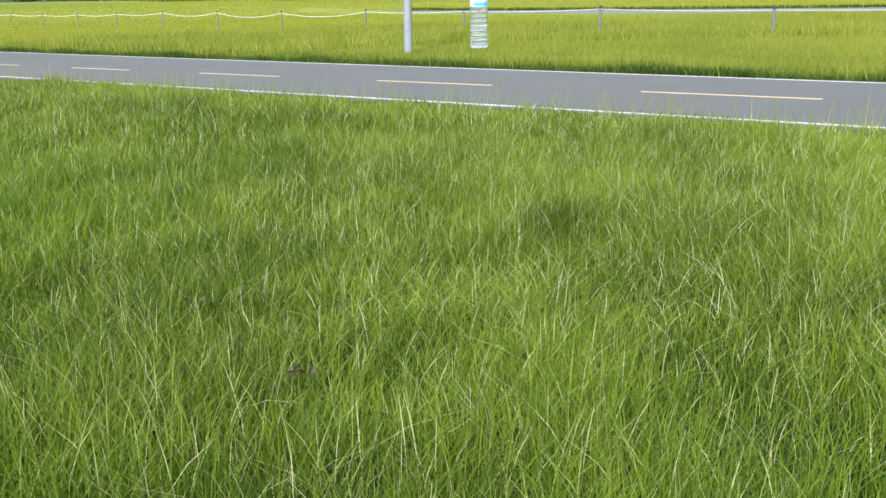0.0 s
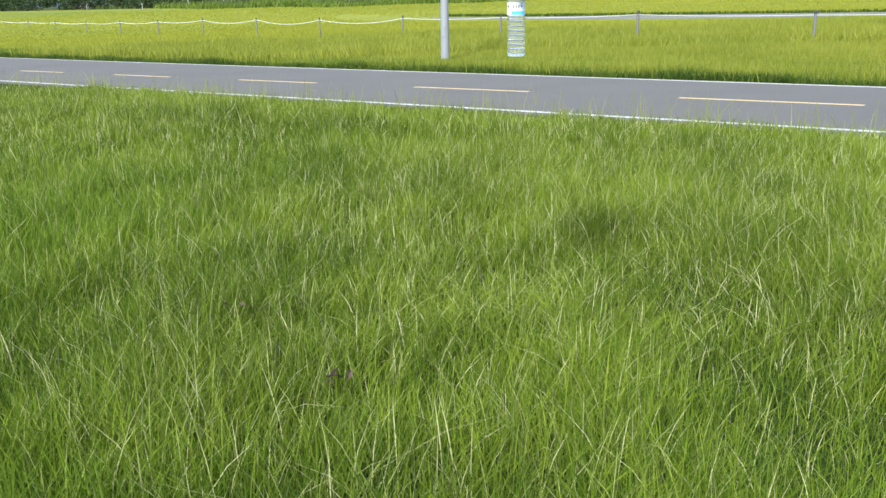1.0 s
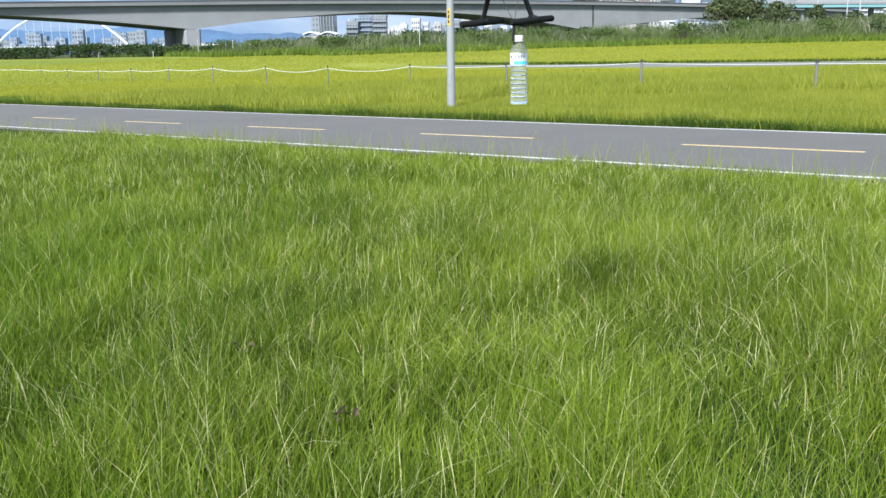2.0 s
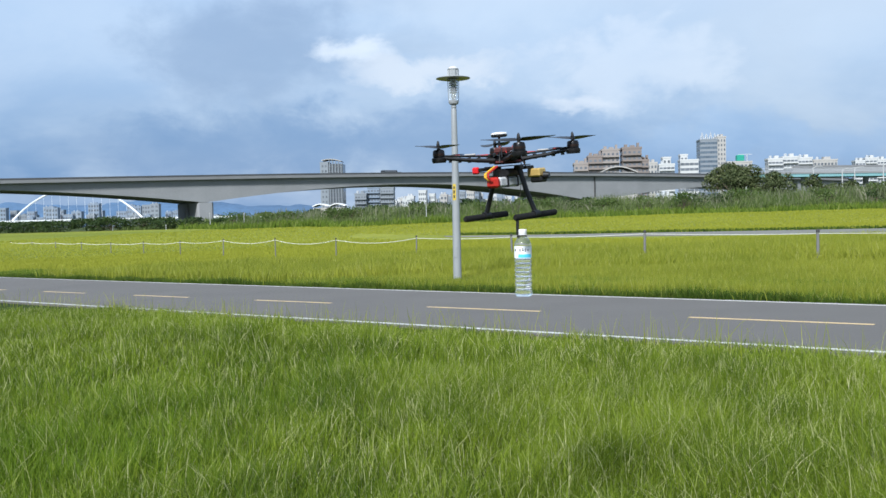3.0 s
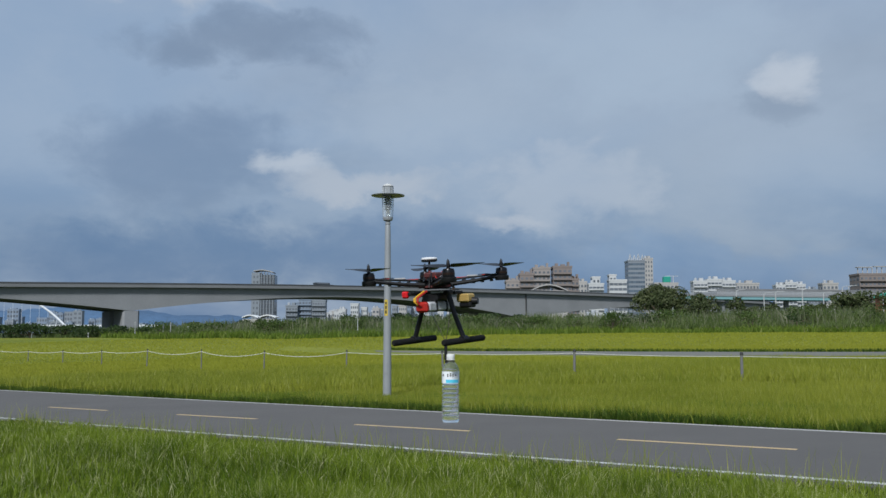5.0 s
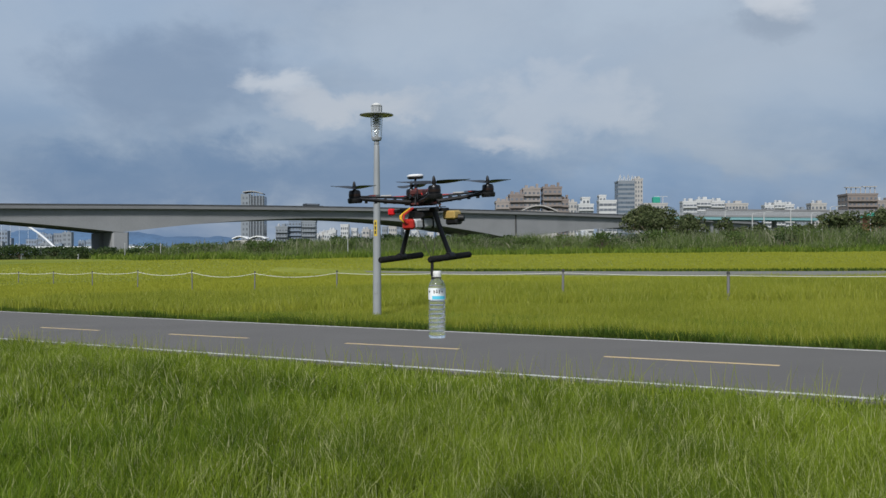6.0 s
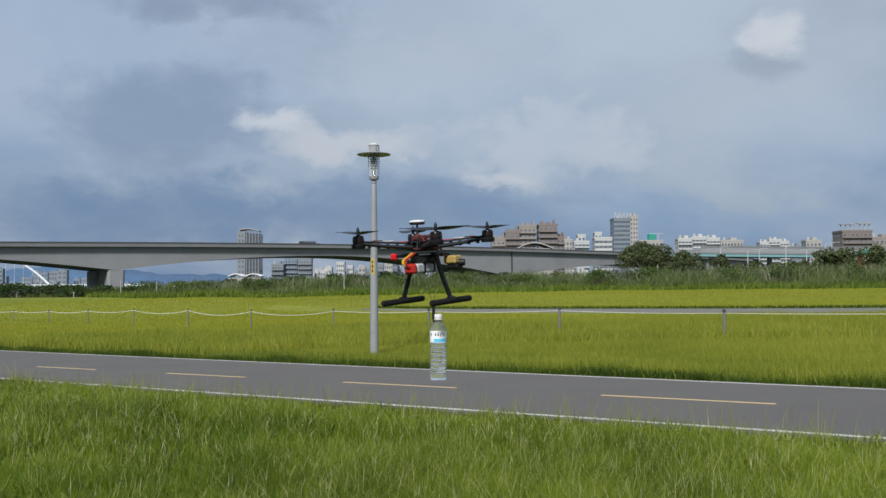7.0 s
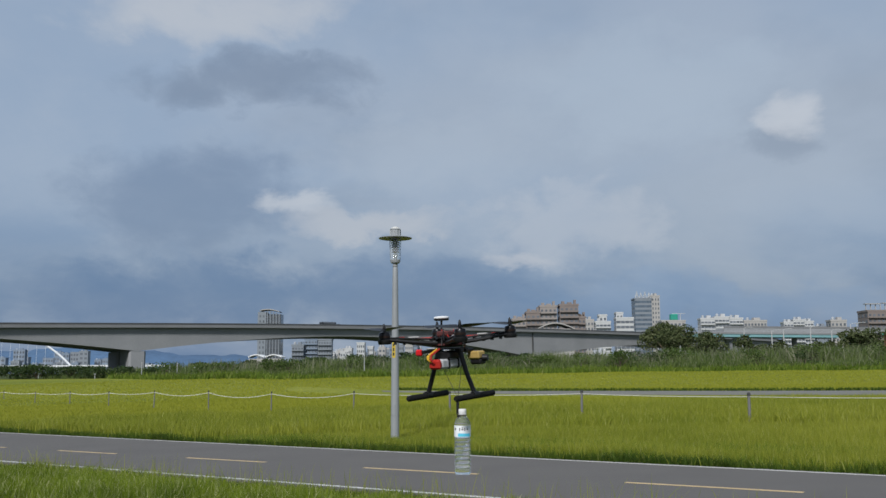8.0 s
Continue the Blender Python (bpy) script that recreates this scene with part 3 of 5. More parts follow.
def lamp_post(x, y):
    t = thing("street_lamp", (x, y, float(land(x, y))), "grey steel park lamp with disc shade beside the cycle path", "street lamp")
    part("base_plate", Shape().lathe([(0.17, -0.05), (0.17, 0.03), (0.155, 0.04), (0.11, 0.06), (0.105, 0.12)], seg=28), LAMP_STEEL, t)
    for k in range(4):
        a = math.pi / 4 + k * math.pi / 2
        part("bolt", Shape().lathe([(0.012, 0.03), (0.012, 0.06), (0.006, 0.075)], (0.14 * math.cos(a), 0.14 * math.sin(a), 0), 8), LOUVRE, t)
    pole = part("pole", Shape().lathe([(0.097, 0.04), (0.094, 0.8), (0.088, 1.6), (0.079, 2.6), (0.068, 3.6), (0.063, 4.02), (0.058, 4.04)], seg=32), LAMP_STEEL, t)
    part("access_cover", Shape().box((-0.02, -0.094, 0.75), (0.075, 0.012, 0.26), bevel=0.004), LAMP_STEEL, pole)
    part("collar", Shape().lathe([(0.05, 4.0), (0.05, 4.05), (0.062, 4.06), (0.062, 4.10), (0.045, 4.12), (0.045, 4.15)], seg=24), LAMP_STEEL, t)
    part("lantern_cup", Shape().lathe([(0.07, 4.13), (0.105, 4.15), (0.118, 4.19), (0.118, 4.215), (0.10, 4.225)], seg=28), LAMP_STEEL, t)
    for k in range(6):
        z = 4.40 + 0.055 * k
        r = 0.085 + 0.0035 * k
        part("louvre_ring", Shape().lathe([(r * 0.55, z + 0.028), (r, z), (r, z + 0.006), (r * 0.58, z + 0.034)], seg=24), LOUVRE, t)
    part("bulb", Shape().lathe([(0.03, 4.22), (0.034, 4.27), (0.05, 4.31), (0.05, 4.36), (0.03, 4.39)], seg=16), material("lamp_bulb", (0.8, 0.8, 0.78), 0.3, vary=0.02, bump=0), t)
    for k in range(4):
        a = 0.3 + k * math.pi / 2
        part("lantern_stay", Shape().tube([(0.112 * math.cos(a), 0.112 * math.sin(a), 4.2), (0.137 * math.cos(a), 0.137 * math.sin(a), 4.73)], 0.007, 8), LAMP_STEEL, t)
    part("lantern_glass", Shape().lathe([(0.108, 4.215), (0.134, 4.72)], seg=28), LAMP_GLASS, t)
    part("disc_shade", Shape().lathe([(0.12, 4.715), (0.30, 4.725), (0.385, 4.722), (0.392, 4.732), (0.385, 4.742), (0.28, 4.762), (0.14, 4.778)], seg=48), LAMP_STEEL, t, "wide flat steel disc shade")
    cap = part("cap", Shape().lathe([(0.122, 4.775), (0.122, 4.925), (0.13, 4.930), (0.13, 4.945), (0.11, 4.952)], seg=28), LAMP_STEEL, t)
    part("dome", Shape().lathe([(0.112, 4.953), (0.10, 4.975), (0.06, 5.0), (0.01, 5.012)], seg=28), WHITE_LINE, cap, "pale domed top")
    for k in range(10):
        a = k * math.pi / 5
        part("cap_rib", Shape().box((0.1255 * math.cos(a), 0.1255 * math.sin(a), 4.85), (0.016, 0.016, 0.13), None), LOUVRE, cap)
    # yellow notice wrapped round the pole, with dark bars of print
    sh = Shape()
    for i in range(9):
        a = math.radians(222 + i * 7)
        for z, r in ((1.94, 0.0868), (2.31, 0.0838)):
            sh.v.append((r * math.cos(a), r * math.sin(a), z))
    sh.f = [(2 * i, 2 * i + 2, 2 * i + 3, 2 * i + 1) for i in range(8)]
    note = part("notice", sh, STICKER, t, "yellow notice sticker on the pole")
    for z0, z1 in ((1.99, 2.06), (2.09, 2.17), (2.20, 2.26)):
        sh = Shape()
        for i in range(4):
            a = math.radians(238 + i * 8)
            for z in (z0, z1):
                r = 0.0870 - (z - 1.94) * 0.0081 + 0.001
                sh.v.append((r * math.cos(a), r * math.sin(a), z))
        sh.f = [(2 * i, 2 * i + 2, 2 * i + 3, 2 * i + 1) for i in range(3)]
        part("print_bar", sh, BLACK_PRINT, note)
    return t


lamp_post(-1.555, 21.35)

# ---- rope fence ----
POST_GREY = material("fence_post_concrete", (0.15, 0.15, 0.145), 0.8, vary=0.1, scale=7, fine=60, stain=0.3)
POST_CAP = material("fence_post_cap", (0.035, 0.035, 0.035), 0.6, vary=0.1, scale=20)
ROPE = material("white_rope", (0.62, 0.61, 0.56), 0.9, vary=0.12, scale=20, fine=150, bump=0.5)


def rope_fence():
    tops = []
    t = thing("rope_fence", (7.33, 24.0, float(land(7.33, 24.0))), "white rope strung between short grey posts in grass", "fence")
    o = t.matrix_world.translation
    for i in range(-1, 14):
        x, y = 7.33 - 3.86 * i - 0.027 * i * i + (0.0, 0.16, 0.04, 0.10, -0.08, -0.02, -0.08, -0.05)[i % 8 if 0 <= i < 8 else 0], 24.0 + 4.4 * i
        z = float(land(x, y))
        h = float(np.interp(i, [-1, 0, 1, 2, 3, 4, 5, 6, 7, 8, 9, 13], [1.10, 1.01, 1.0, 0.89, 0.83, 0.73, 0.70, 0.64, 0.52, 0.43, 0.34, 0.30])) - z
        r = 0.040 if i < 3 else 0.030
        c = (x - o.x, y - o.y, z - o.z)
        lean = 0.02 * math.sin(i * 2.3)
        p = part("post", Shape().tube([(c[0], c[1], c[2] - 0.1), (c[0] + lean, c[1], c[2] + h - 0.07)], [r, r * 0.93], 14), POST_GREY, t)
        part("cap", Shape().lathe([(r * 1.1, h - 0.08), (r * 1.1, h - 0.02), (r * 0.7, h), (0.01, h + 0.005)], (c[0] + lean, c[1], c[2]), 14), POST_CAP, p, "dark post cap")
        tops.append(Vector((c[0] + lean, c[1], c[2] + h - 0.11)))
    for i in range(len(tops) - 1):
        a, b = tops[i], tops[i + 1]
        sag = (0.02, 0.03, 0.04, 0.05, 0.17, 0.2, 0.17, 0.10, 0.10, 0.08, 0.08, 0.08, 0.08, 0.08)[i]
        pts = [a.lerp(b, k / 12) - Vector((0, 0, sag * 4 * (k / 12) * (1 - k / 12))) for k in range(13)]
        part("rope", Shape().tube(pts, 0.008 + 0.0009 * i, 6), ROPE, t)
    return t


rope_fence()

# ---- haunched concrete viaduct ----
BA = Vector((math.cos(radians(35)), math.sin(radians(35)), 0))
BN = Vector((-BA.y, BA.x, 0))            # away from the standpoint
B0 = Vector((-72, 203, 0))
PIERS = (-112.0, 0.0, 112.0, 224.0)


def deck_top(s):
    return 12.15 + 0.0215 * s - 0.000098 * s * s if s > 0 else 12.15 + 0.0215 * s


def soffit(s):
    low = {-112.0: 6.0, 0.0: 6.35, 112.0: 5.5, 224.0: 5.0}
    for a, b, mid in ((-112.0, 0.0, 9.55), (0.0, 112.0, 10.5), (112.0, 224.0, 9.7)):
        if a <= s <= b:
            k = (s - (a + b) / 2) / 56
            end = low[a] if k < 0 else low[b]
            return mid - (mid - end) * abs(k) ** 1.9
    return 6.0


def bridge_point(s, across, z):
    return tuple(B0 + BA * s + BN * across + Vector((0, 0, z)))


def viaduct():
    t = thing("viaduct", (0, 0, 0), "pale grey concrete highway viaduct with arched box girders", "bridge")

    def sweep(name, s0, s1, section, step, mat, label=""):
        sh = Shape()
        n = max(2, int((s1 - s0) / step) + 1)
        k = 0
        for s in np.linspace(s0, s1, n):
            ring = section(float(s))
            k = len(ring)
            sh.v += [bridge_point(float(s), a, z) for a, z in ring]
        for i in range(n - 1):
            for j in range(k):
                sh.f.append((i * k + j, i * k + (j + 1) % k, (i + 1) * k + (j + 1) % k, (i + 1) * k + j))
        sh.f += [tuple(range(k))[::-1], tuple((n - 1) * k + j for j in range(k))]
        return part(name, sh, mat, t, label)

    for a, b in zip(PIERS[:-1], PIERS[1:]):
        sweep("girder", a + 0.004, b - 0.004, lambda s: [(0.0, deck_top(s) - 0.75), (0.25, soffit(s)), (8.2, soffit(s)), (8.6, deck_top(s) - 0.75)], 2.0, CONCRETE)
        sweep("deck", a + 0.004, b - 0.004, lambda s: [(-0.75, deck_top(s) - 0.68), (-0.75, deck_top(s) - 0.50), (9.6, deck_top(s) - 0.50), (9.6, deck_top(s) - 0.68), (8.6, deck_top(s) - 0.746), (0.0, deck_top(s) - 0.746)], 4.0, CONCRETE)
        for side in (-1.0, 9.35):
            for q in range(8):
                sa, sb = a + 14 * q + 0.01, a + 14 * q + 13.99
                sweep("parapet", sa, sb, lambda s, side=side: [(side - 0.02, deck_top(s) - 0.62), (side, deck_top(s) + 0.12), (side + 0.22, deck_top(s) + 0.12), (side + 0.24, deck_top(s) - 0.496)], 4.7, PARAPET)
            # dark steel rail along the top of the wall
            sweep("coping_rail", a + 0.01, b - 0.01, lambda s, side=side: [(side - 0.06, deck_top(s) + 0.124), (side - 0.06, deck_top(s) + 0.42), (side + 0.22, deck_top(s) + 0.42), (side + 0.22, deck_top(s) + 0.124)], 4.7, RAIL_DARK, "dark weathered steel rail")
    for s in PIERS:
        top = soffit(s)
        g = float(land(*(B0 + BA * s)[:2]))
        sh = Shape()
        w, d0, d1, bev = 1.85, 0.3, 8.1, 0.4
        ring = [(-w + bev, d0), (w - bev, d0), (w, d0 + bev), (w, d1 - bev), (w - bev, d1), (-w + bev, d1), (-w, d1 - bev), (-w, d0 + bev)]
        for z in (g - 1.0, top + 0.05):
            sh.v += [bridge_point(s + a, c, z) for a, c in ring]
        n = len(ring)
        sh.f = [(j, (j + 1) % n, n + (j + 1) % n, n + j) for j in range(n)] + [tuple(range(n))[::-1], tuple(range(n, 2 * n))]
        part("pier", sh, CONCRETE, t)
    part("drain_pipe", Shape().tube([bridge_point(112.3, -0.12, deck_top(112) - 0.8), bridge_point(112.3, -0.12, 5.6)], 0.16, 8), POST_CAP, t, "dark vertical drain pipe at the joint")
    return t


first = viaduct()
second = copy_thing(first, Matrix.Translation(BN * 10.75))
for ob in (first, second):
    tagged(ob, group="twin viaducts")


def van():
    """low dark van on the deck, seen over the parapet"""
    s, across = 48.0, 2.0
    z = deck_top(s) - 0.49
    t = thing("van", bridge_point(s, across, z), "low dark van standing on the viaduct deck", "van", turn=35)
    dark = material("van_paint", (0.035, 0.04, 0.045), 0.4, vary=0.1, scale=1, fine=8, bump=0.02)
    tyre = material("van_tyre", (0.02, 0.02, 0.02), 0.85, vary=0.1, scale=6)
    part("body", Shape().box((0, 0, 0.75), (5.2, 1.9, 0.8), bevel=0.12), dark, t)
    cabin = part("cabin", Shape().box((-0.5, 0, 1.36), (4.0, 1.75, 0.5), bevel=0.14), dark, t)
    part("side_window", Shape().box((-0.5, -0.88, 1.36), (3.2, 0.03, 0.28), bevel=0.01), GLASS_DARK, cabin)
    for x in (-1.7, 1.7):
        for y in (-0.85, 0.85):
            w = part("wheel", Shape().tube([(x, y - 0.1, 0.34), (x, y + 0.1, 0.34)], 0.34, 18), tyre, t)
            part("rim", Shape().tube([(x, y - 0.11, 0.34), (x, y + 0.11, 0.34)], 0.19, 12), GALV, w)



# ---- far bridges ----
TEAL = material("teal_steel", (0.19, 0.35, 0.37), 0.5, vary=0.08, scale=0.3, fine=3, bump=0.05, stain=0.25)


def teal_bridge():
    t = thing("girder_bridge", (64, 262, 2.1), "low road bridge with pale teal steel girders", "bridge", turn=18)
    sh = Shape().box((22, 0, 9.75), (62, 9, 0.5))
    part("deck", sh, CONCRETE, t)
    for y in (-4.2, 4.2):
        part("girder", Shape().box((22, y, 9.12), (62, 0.3, 0.76)).box((22, y, 8.70), (62, 0.7, 0.08)), TEAL, t, "pale teal steel girder")
        part("railing", Shape().box((22, y, 11.0), (62, 0.1, 0.12)).box((22, y, 10.6), (62, 0.08, 0.1)), GALV, t)
    for x in (-6, 12, 30, 48):
        part("column", Shape().lathe([(0.7, -3), (0.7, 7.6), (1.1, 8.15)], (x, 0, 0), 16), CONCRETE, t)
    # raised deck that goes on to the right behind it
    t2 = thing("approach_viaduct", (96, 285, 1.7), "grey concrete approach viaduct behind reeds", "bridge", turn=14)
    part("deck", Shape().box((40, 0, 11.4), (120, 9, 1.2), bevel=0.1), CONCRETE, t2)
    part("parapet", Shape().box((40, -4.4, 12.4), (120, 0.25, 0.8)), PARAPET, t2)
    for x in (-14, 6, 26, 46, 66, 86):
        part("column", Shape().lathe([(0.8, -3), (0.8, 10.0), (1.4, 10.85)], (x, 0, 0), 14), CONCRETE, t2)


teal_bridge()


def arch_bridge():
    white = material("white_bridge_paint", (0.66, 0.68, 0.70), 0.5, vary=0.04, scale=0.1, fine=1, bump=0.02)
    t = thing("arch_bridge", (-455, 900, 5.5), "distant white steel arch bridge across the river", "bridge")
    part("deck", Shape().box((0, 0, 3.0), (330, 14, 1.8)), white, t)
    pts = []
    for k in range(33):
        u = -1 + k / 16
        pts.append((u * 70, 0, 3 + 32 * (1 - abs(u) ** 2.2)))
    sh = Shape().tube(pts, [1.0 - 0.2 * (1 - abs(-1 + k / 16)) for k in range(33)], 10)
    part("arch", sh, white, t)
    for k in range(-7, 8):
        u = k / 8
        part("hanger", Shape().tube([(u * 70, 0, 3), (u * 70, 0, 3 + 32 * (1 - abs(u) ** 2.2))], 0.10, 6), white, t)
    for x in (-120, -70, 70, 120):
        part("pier", Shape().box((x, 0, -3), (4, 12, 10.4)), CONCRETE, t)


arch_bridge()


# ---- far hills ----
def hills():
    sh = Shape()
    n = 120
    # forest colour shifted to blue to paint in the haze of the distance
    m = material("hill_forest_in_haze", (0.070, 0.128, 0.220), 0.95, vary=0.2, scale=0.01, fine=0.06, bump=0.0)
    for k in range(n):
        x = -2900 + k * 20
        top = 95 * (1 - math.exp(-max(0, -560 - x) / 260)) + 26 * noise.noise(Vector((x * 0.004, 0.3, 0))) + 9 * noise.noise(Vector((x * 0.02, 2.3, 0)))
        for y, z in ((3350, -30), (3500, max(top, -10) * 0.6), (3620, max(top, -8)), (3900, -30)):
            sh.v.append((x, y, z))
    for k in range(n - 1):
        for j in range(3):
            sh.f.append((k * 4 + j, k * 4 + 4 + j, k * 4 + 5 + j, k * 4 + j + 1))
    sh.smooth = True
    return tagged(new("backdrop_hills", sh.mesh("backdrop_hills", m)), "wooded hills far beyond the river, coloured blue for haze", kind="structure")


hills()

# ---- city ----
GLASS_DARK = material("window_glass", (0.12, 0.135, 0.155), 0.2, vary=0.2, scale=0.3, fine=2, bump=0, per_object=0.3)
GLASS_BLUE = material("tinted_window_glass", (0.095, 0.125, 0.16), 0.15, vary=0.15, scale=0.3, fine=2, bump=0, per_object=0.2)
WALLS = {
    # distance haze is put into this wall colour; there is no volume
    "haze": material("haze_tinted_facade", (0.19, 0.235, 0.30), 0.8, vary=0.15, scale=0.05, fine=0.5, bump=0.0),
    "brown": material("brown_tile_facade", (0.195, 0.165, 0.152), 0.75, vary=0.1, scale=0.1, fine=1.5, bump=0.1, stain=0.3),
    "pink": material("pinkish_tile_facade", (0.262, 0.235, 0.220), 0.75, vary=0.1, scale=0.1, fine=1.5, bump=0.1, stain=0.25),
    "white": material("white_stucco_facade", (0.47, 0.48, 0.485), 0.7, vary=0.08, scale=0.1, fine=1.5, bump=0.1, stain=0.2),
    "cream": material("cream_tile_facade", (0.36, 0.35, 0.335), 0.75, vary=0.1, scale=0.1, fine=1.5, bump=0.1, stain=0.25),
    "grey": material("grey_panel_facade", (0.20, 0.225, 0.255), 0.5, vary=0.08, scale=0.1, fine=1.5, bump=0.05, stain=0.15),
    "darkgrey": material("dark_grey_facade", (0.135, 0.145, 0.16), 0.6, vary=0.08, scale=0.1, fine=1.5, bump=0.05, stain=0.2),
}
ROOF_WHITE = material("white_sheet_roof", (0.74, 0.75, 0.76), 0.5, vary=0.05, scale=0.5, fine=4, bump=0.05)
GREEN_NET = material("green_site_net", (0.03, 0.27, 0.20), 0.8, vary=0.15, scale=0.3, fine=3, bump=0.1)


def tower_block(x0, x1, y, top, wall, bays, label, floor=3.3, shaft=0.55, depth=None, glass=None, balconies=False, tank=True, from_floor=2, turn=0.0, base=0.0, small=False):
    """one city block: wall, a row of windows on each storey, balconies, roof edge and roof house"""
    w = x1 - x0
    d = depth or max(8.0, w * 0.8)
    t = thing("apartment_building", ((x0 + x1) / 2, y, base), label, "building", "city buildings", turn=turn)
    h = top - base
    m = WALLS[wall]
    part("wall", Shape().box((0, d / 2, (h - 1.0) / 2), (w, d, h + 1.0)), m, t)
    sh = Shape()
    for cx, cy, sx, sy in ((0, 0.15, w + 0.6, 0.6), (0, d - 0.15, w + 0.6, 0.6), (-w / 2, d / 2, 0.6, d - 0.6), (w / 2, d / 2, 0.6, d - 0.6)):
        sh.box((cx, cy, h - 0.05), (sx, sy, 1.1))
    part("roof_edge", sh, m, t)
    if tank:
        part("roof_house", Shape().box((w * 0.12, d * 0.4, h + 1.1), (w * 0.28, d * 0.4, 2.2)), m, t)
        part("water_tank", Shape().lathe([(1.0, h), (1.0, h + 2.0), (0.3, h + 2.4)], (-w * 0.28, d * 0.3, 0), 12), GALV, t)
    n = int((h - 1.2) / floor)
    bay = w / bays
    gm, z0 = glass or GLASS_DARK, h - 1.2 - n * floor - floor * 0.45
    sb = max(2, int(d / 4))
    if small:
        # too far off to tell its windows apart: all of them in one part
        sh = Shape()
        for i in range(from_floor, n + 1):
            for k in range(bays):
                sh.box((-w / 2 + bay * (k + 0.5), 0.02, i * floor + z0), (bay * shaft, 0.2, floor * 0.5))
        tagged(part("window_glazing", sh, gm, t), kind="stuff")
        return t
    win = Shape().box((0, 0.02, 0), (bay * shaft, 0.2, floor * 0.5)).mesh("window", gm)
    sill = Shape().box((0, -0.10, -floor * 0.27), (bay * shaft + 0.2, 0.12, 0.12)).mesh("sill", m)
    side = Shape().box((0, 0, 0), (0.2, d / sb * 0.5, floor * 0.5)).mesh("window", gm)
    slab = Shape().box((0, -0.7, -floor * 0.42), (bay * 0.95, 1.3, 0.2)).mesh("balcony", m)
    rail = Shape().box((0, -1.3, -floor * 0.27), (bay * 0.95, 0.1, 0.78)).mesh("balustrade", m)
    lit_side = -1 if x0 > 0 else 1
    for i in range(from_floor, n + 1):
        for k in range(bays):
            cx = -w / 2 + bay * (k + 0.5)
            ob = new("window", win)
            ob.parent, ob.location = t, (cx, 0, i * floor + z0)
            if balconies:
                ob = new("balcony", slab)
                ob.parent, ob.location = t, (cx, 0, i * floor + z0)
                new("balustrade", rail).parent = ob
            elif shaft < 0.7:
                s2 = new("sill", sill)
                s2.parent = ob
        for k in range(sb):
            ob = new("window", side)
            ob.parent, ob.location = t, (lit_side * w / 2, d * (k + 0.5) / sb, i * floor + z0)
    return t


def finned_tower(x0, x1, y, top):
    """slim office tower: pale blank flank, dark glass front between upright fins, stepped rounded crown"""
    w, d = x1 - x0, 14.0
    t = thing("office_tower", ((x0 + x1) / 2, y, 0), "slim grey office tower with upright fins and rounded crown", "building", "city buildings", turn=4)
    split = -w / 2 + w * 0.36
    part("flank", Shape().box(((split - w / 2) / 2, d / 2, top / 2 - 0.5), (split + w / 2, d, top - 1.0)), WALLS["grey"], t, "pale grey panel flank")
    part("glass_front", Shape().box(((split + w / 2) / 2 + 0.01, d / 2 + 0.3, top / 2 - 1.2), (w / 2 - split - 0.02, d - 0.6, top - 2.4)), GLASS_DARK, t, "dark glass front")
    n = 5
    for k in range(n):
        x = split + (w / 2 - split) * (k + 0.5) / n
        z1 = top - 0.4 - 0.12 * k * k
        part("fin", Shape().box((x, 0.3, z1 / 2), (0.62, 1.0, z1), bevel=0.1), WALLS["grey"], t)
    for i in range(3, int(top / 3.4)):
        part("floor_band", Shape().box(((split + w / 2) / 2, 0.5, i * 3.4), (w / 2 - split - 0.1, 0.24, 0.5)), WALLS["darkgrey"], t)
        for k in range(2):
            part("window", Shape().box((-w / 2 + (split + w / 2) * (0.3 + 0.4 * k), 0.0, i * 3.4 + 0.6), (1.0, 0.16, 1.5)), GLASS_DARK, t)
    sh = Shape()
    for k in range(11):
        u = k / 10
        sh.v += [(-w / 2 + 1.0 + (w - 2.0) * u, yy, top - 1.6 + 2.6 * math.sin(math.pi * (0.25 + 0.62 * u)) + dz) for yy in (0.4, d - 0.6) for dz in (-0.5, 0.0)]
    for k in range(10):
        q = 4 * k
        sh.f += [(q + 1, q + 5, q + 7, q + 3), (q, q + 2, q + 6, q + 4), (q, q + 4, q + 5, q + 1), (q + 2, q + 3, q + 7, q + 6)]
    part("crown", sh, WALLS["cream"], t, "pale curved roof crown")
    return t


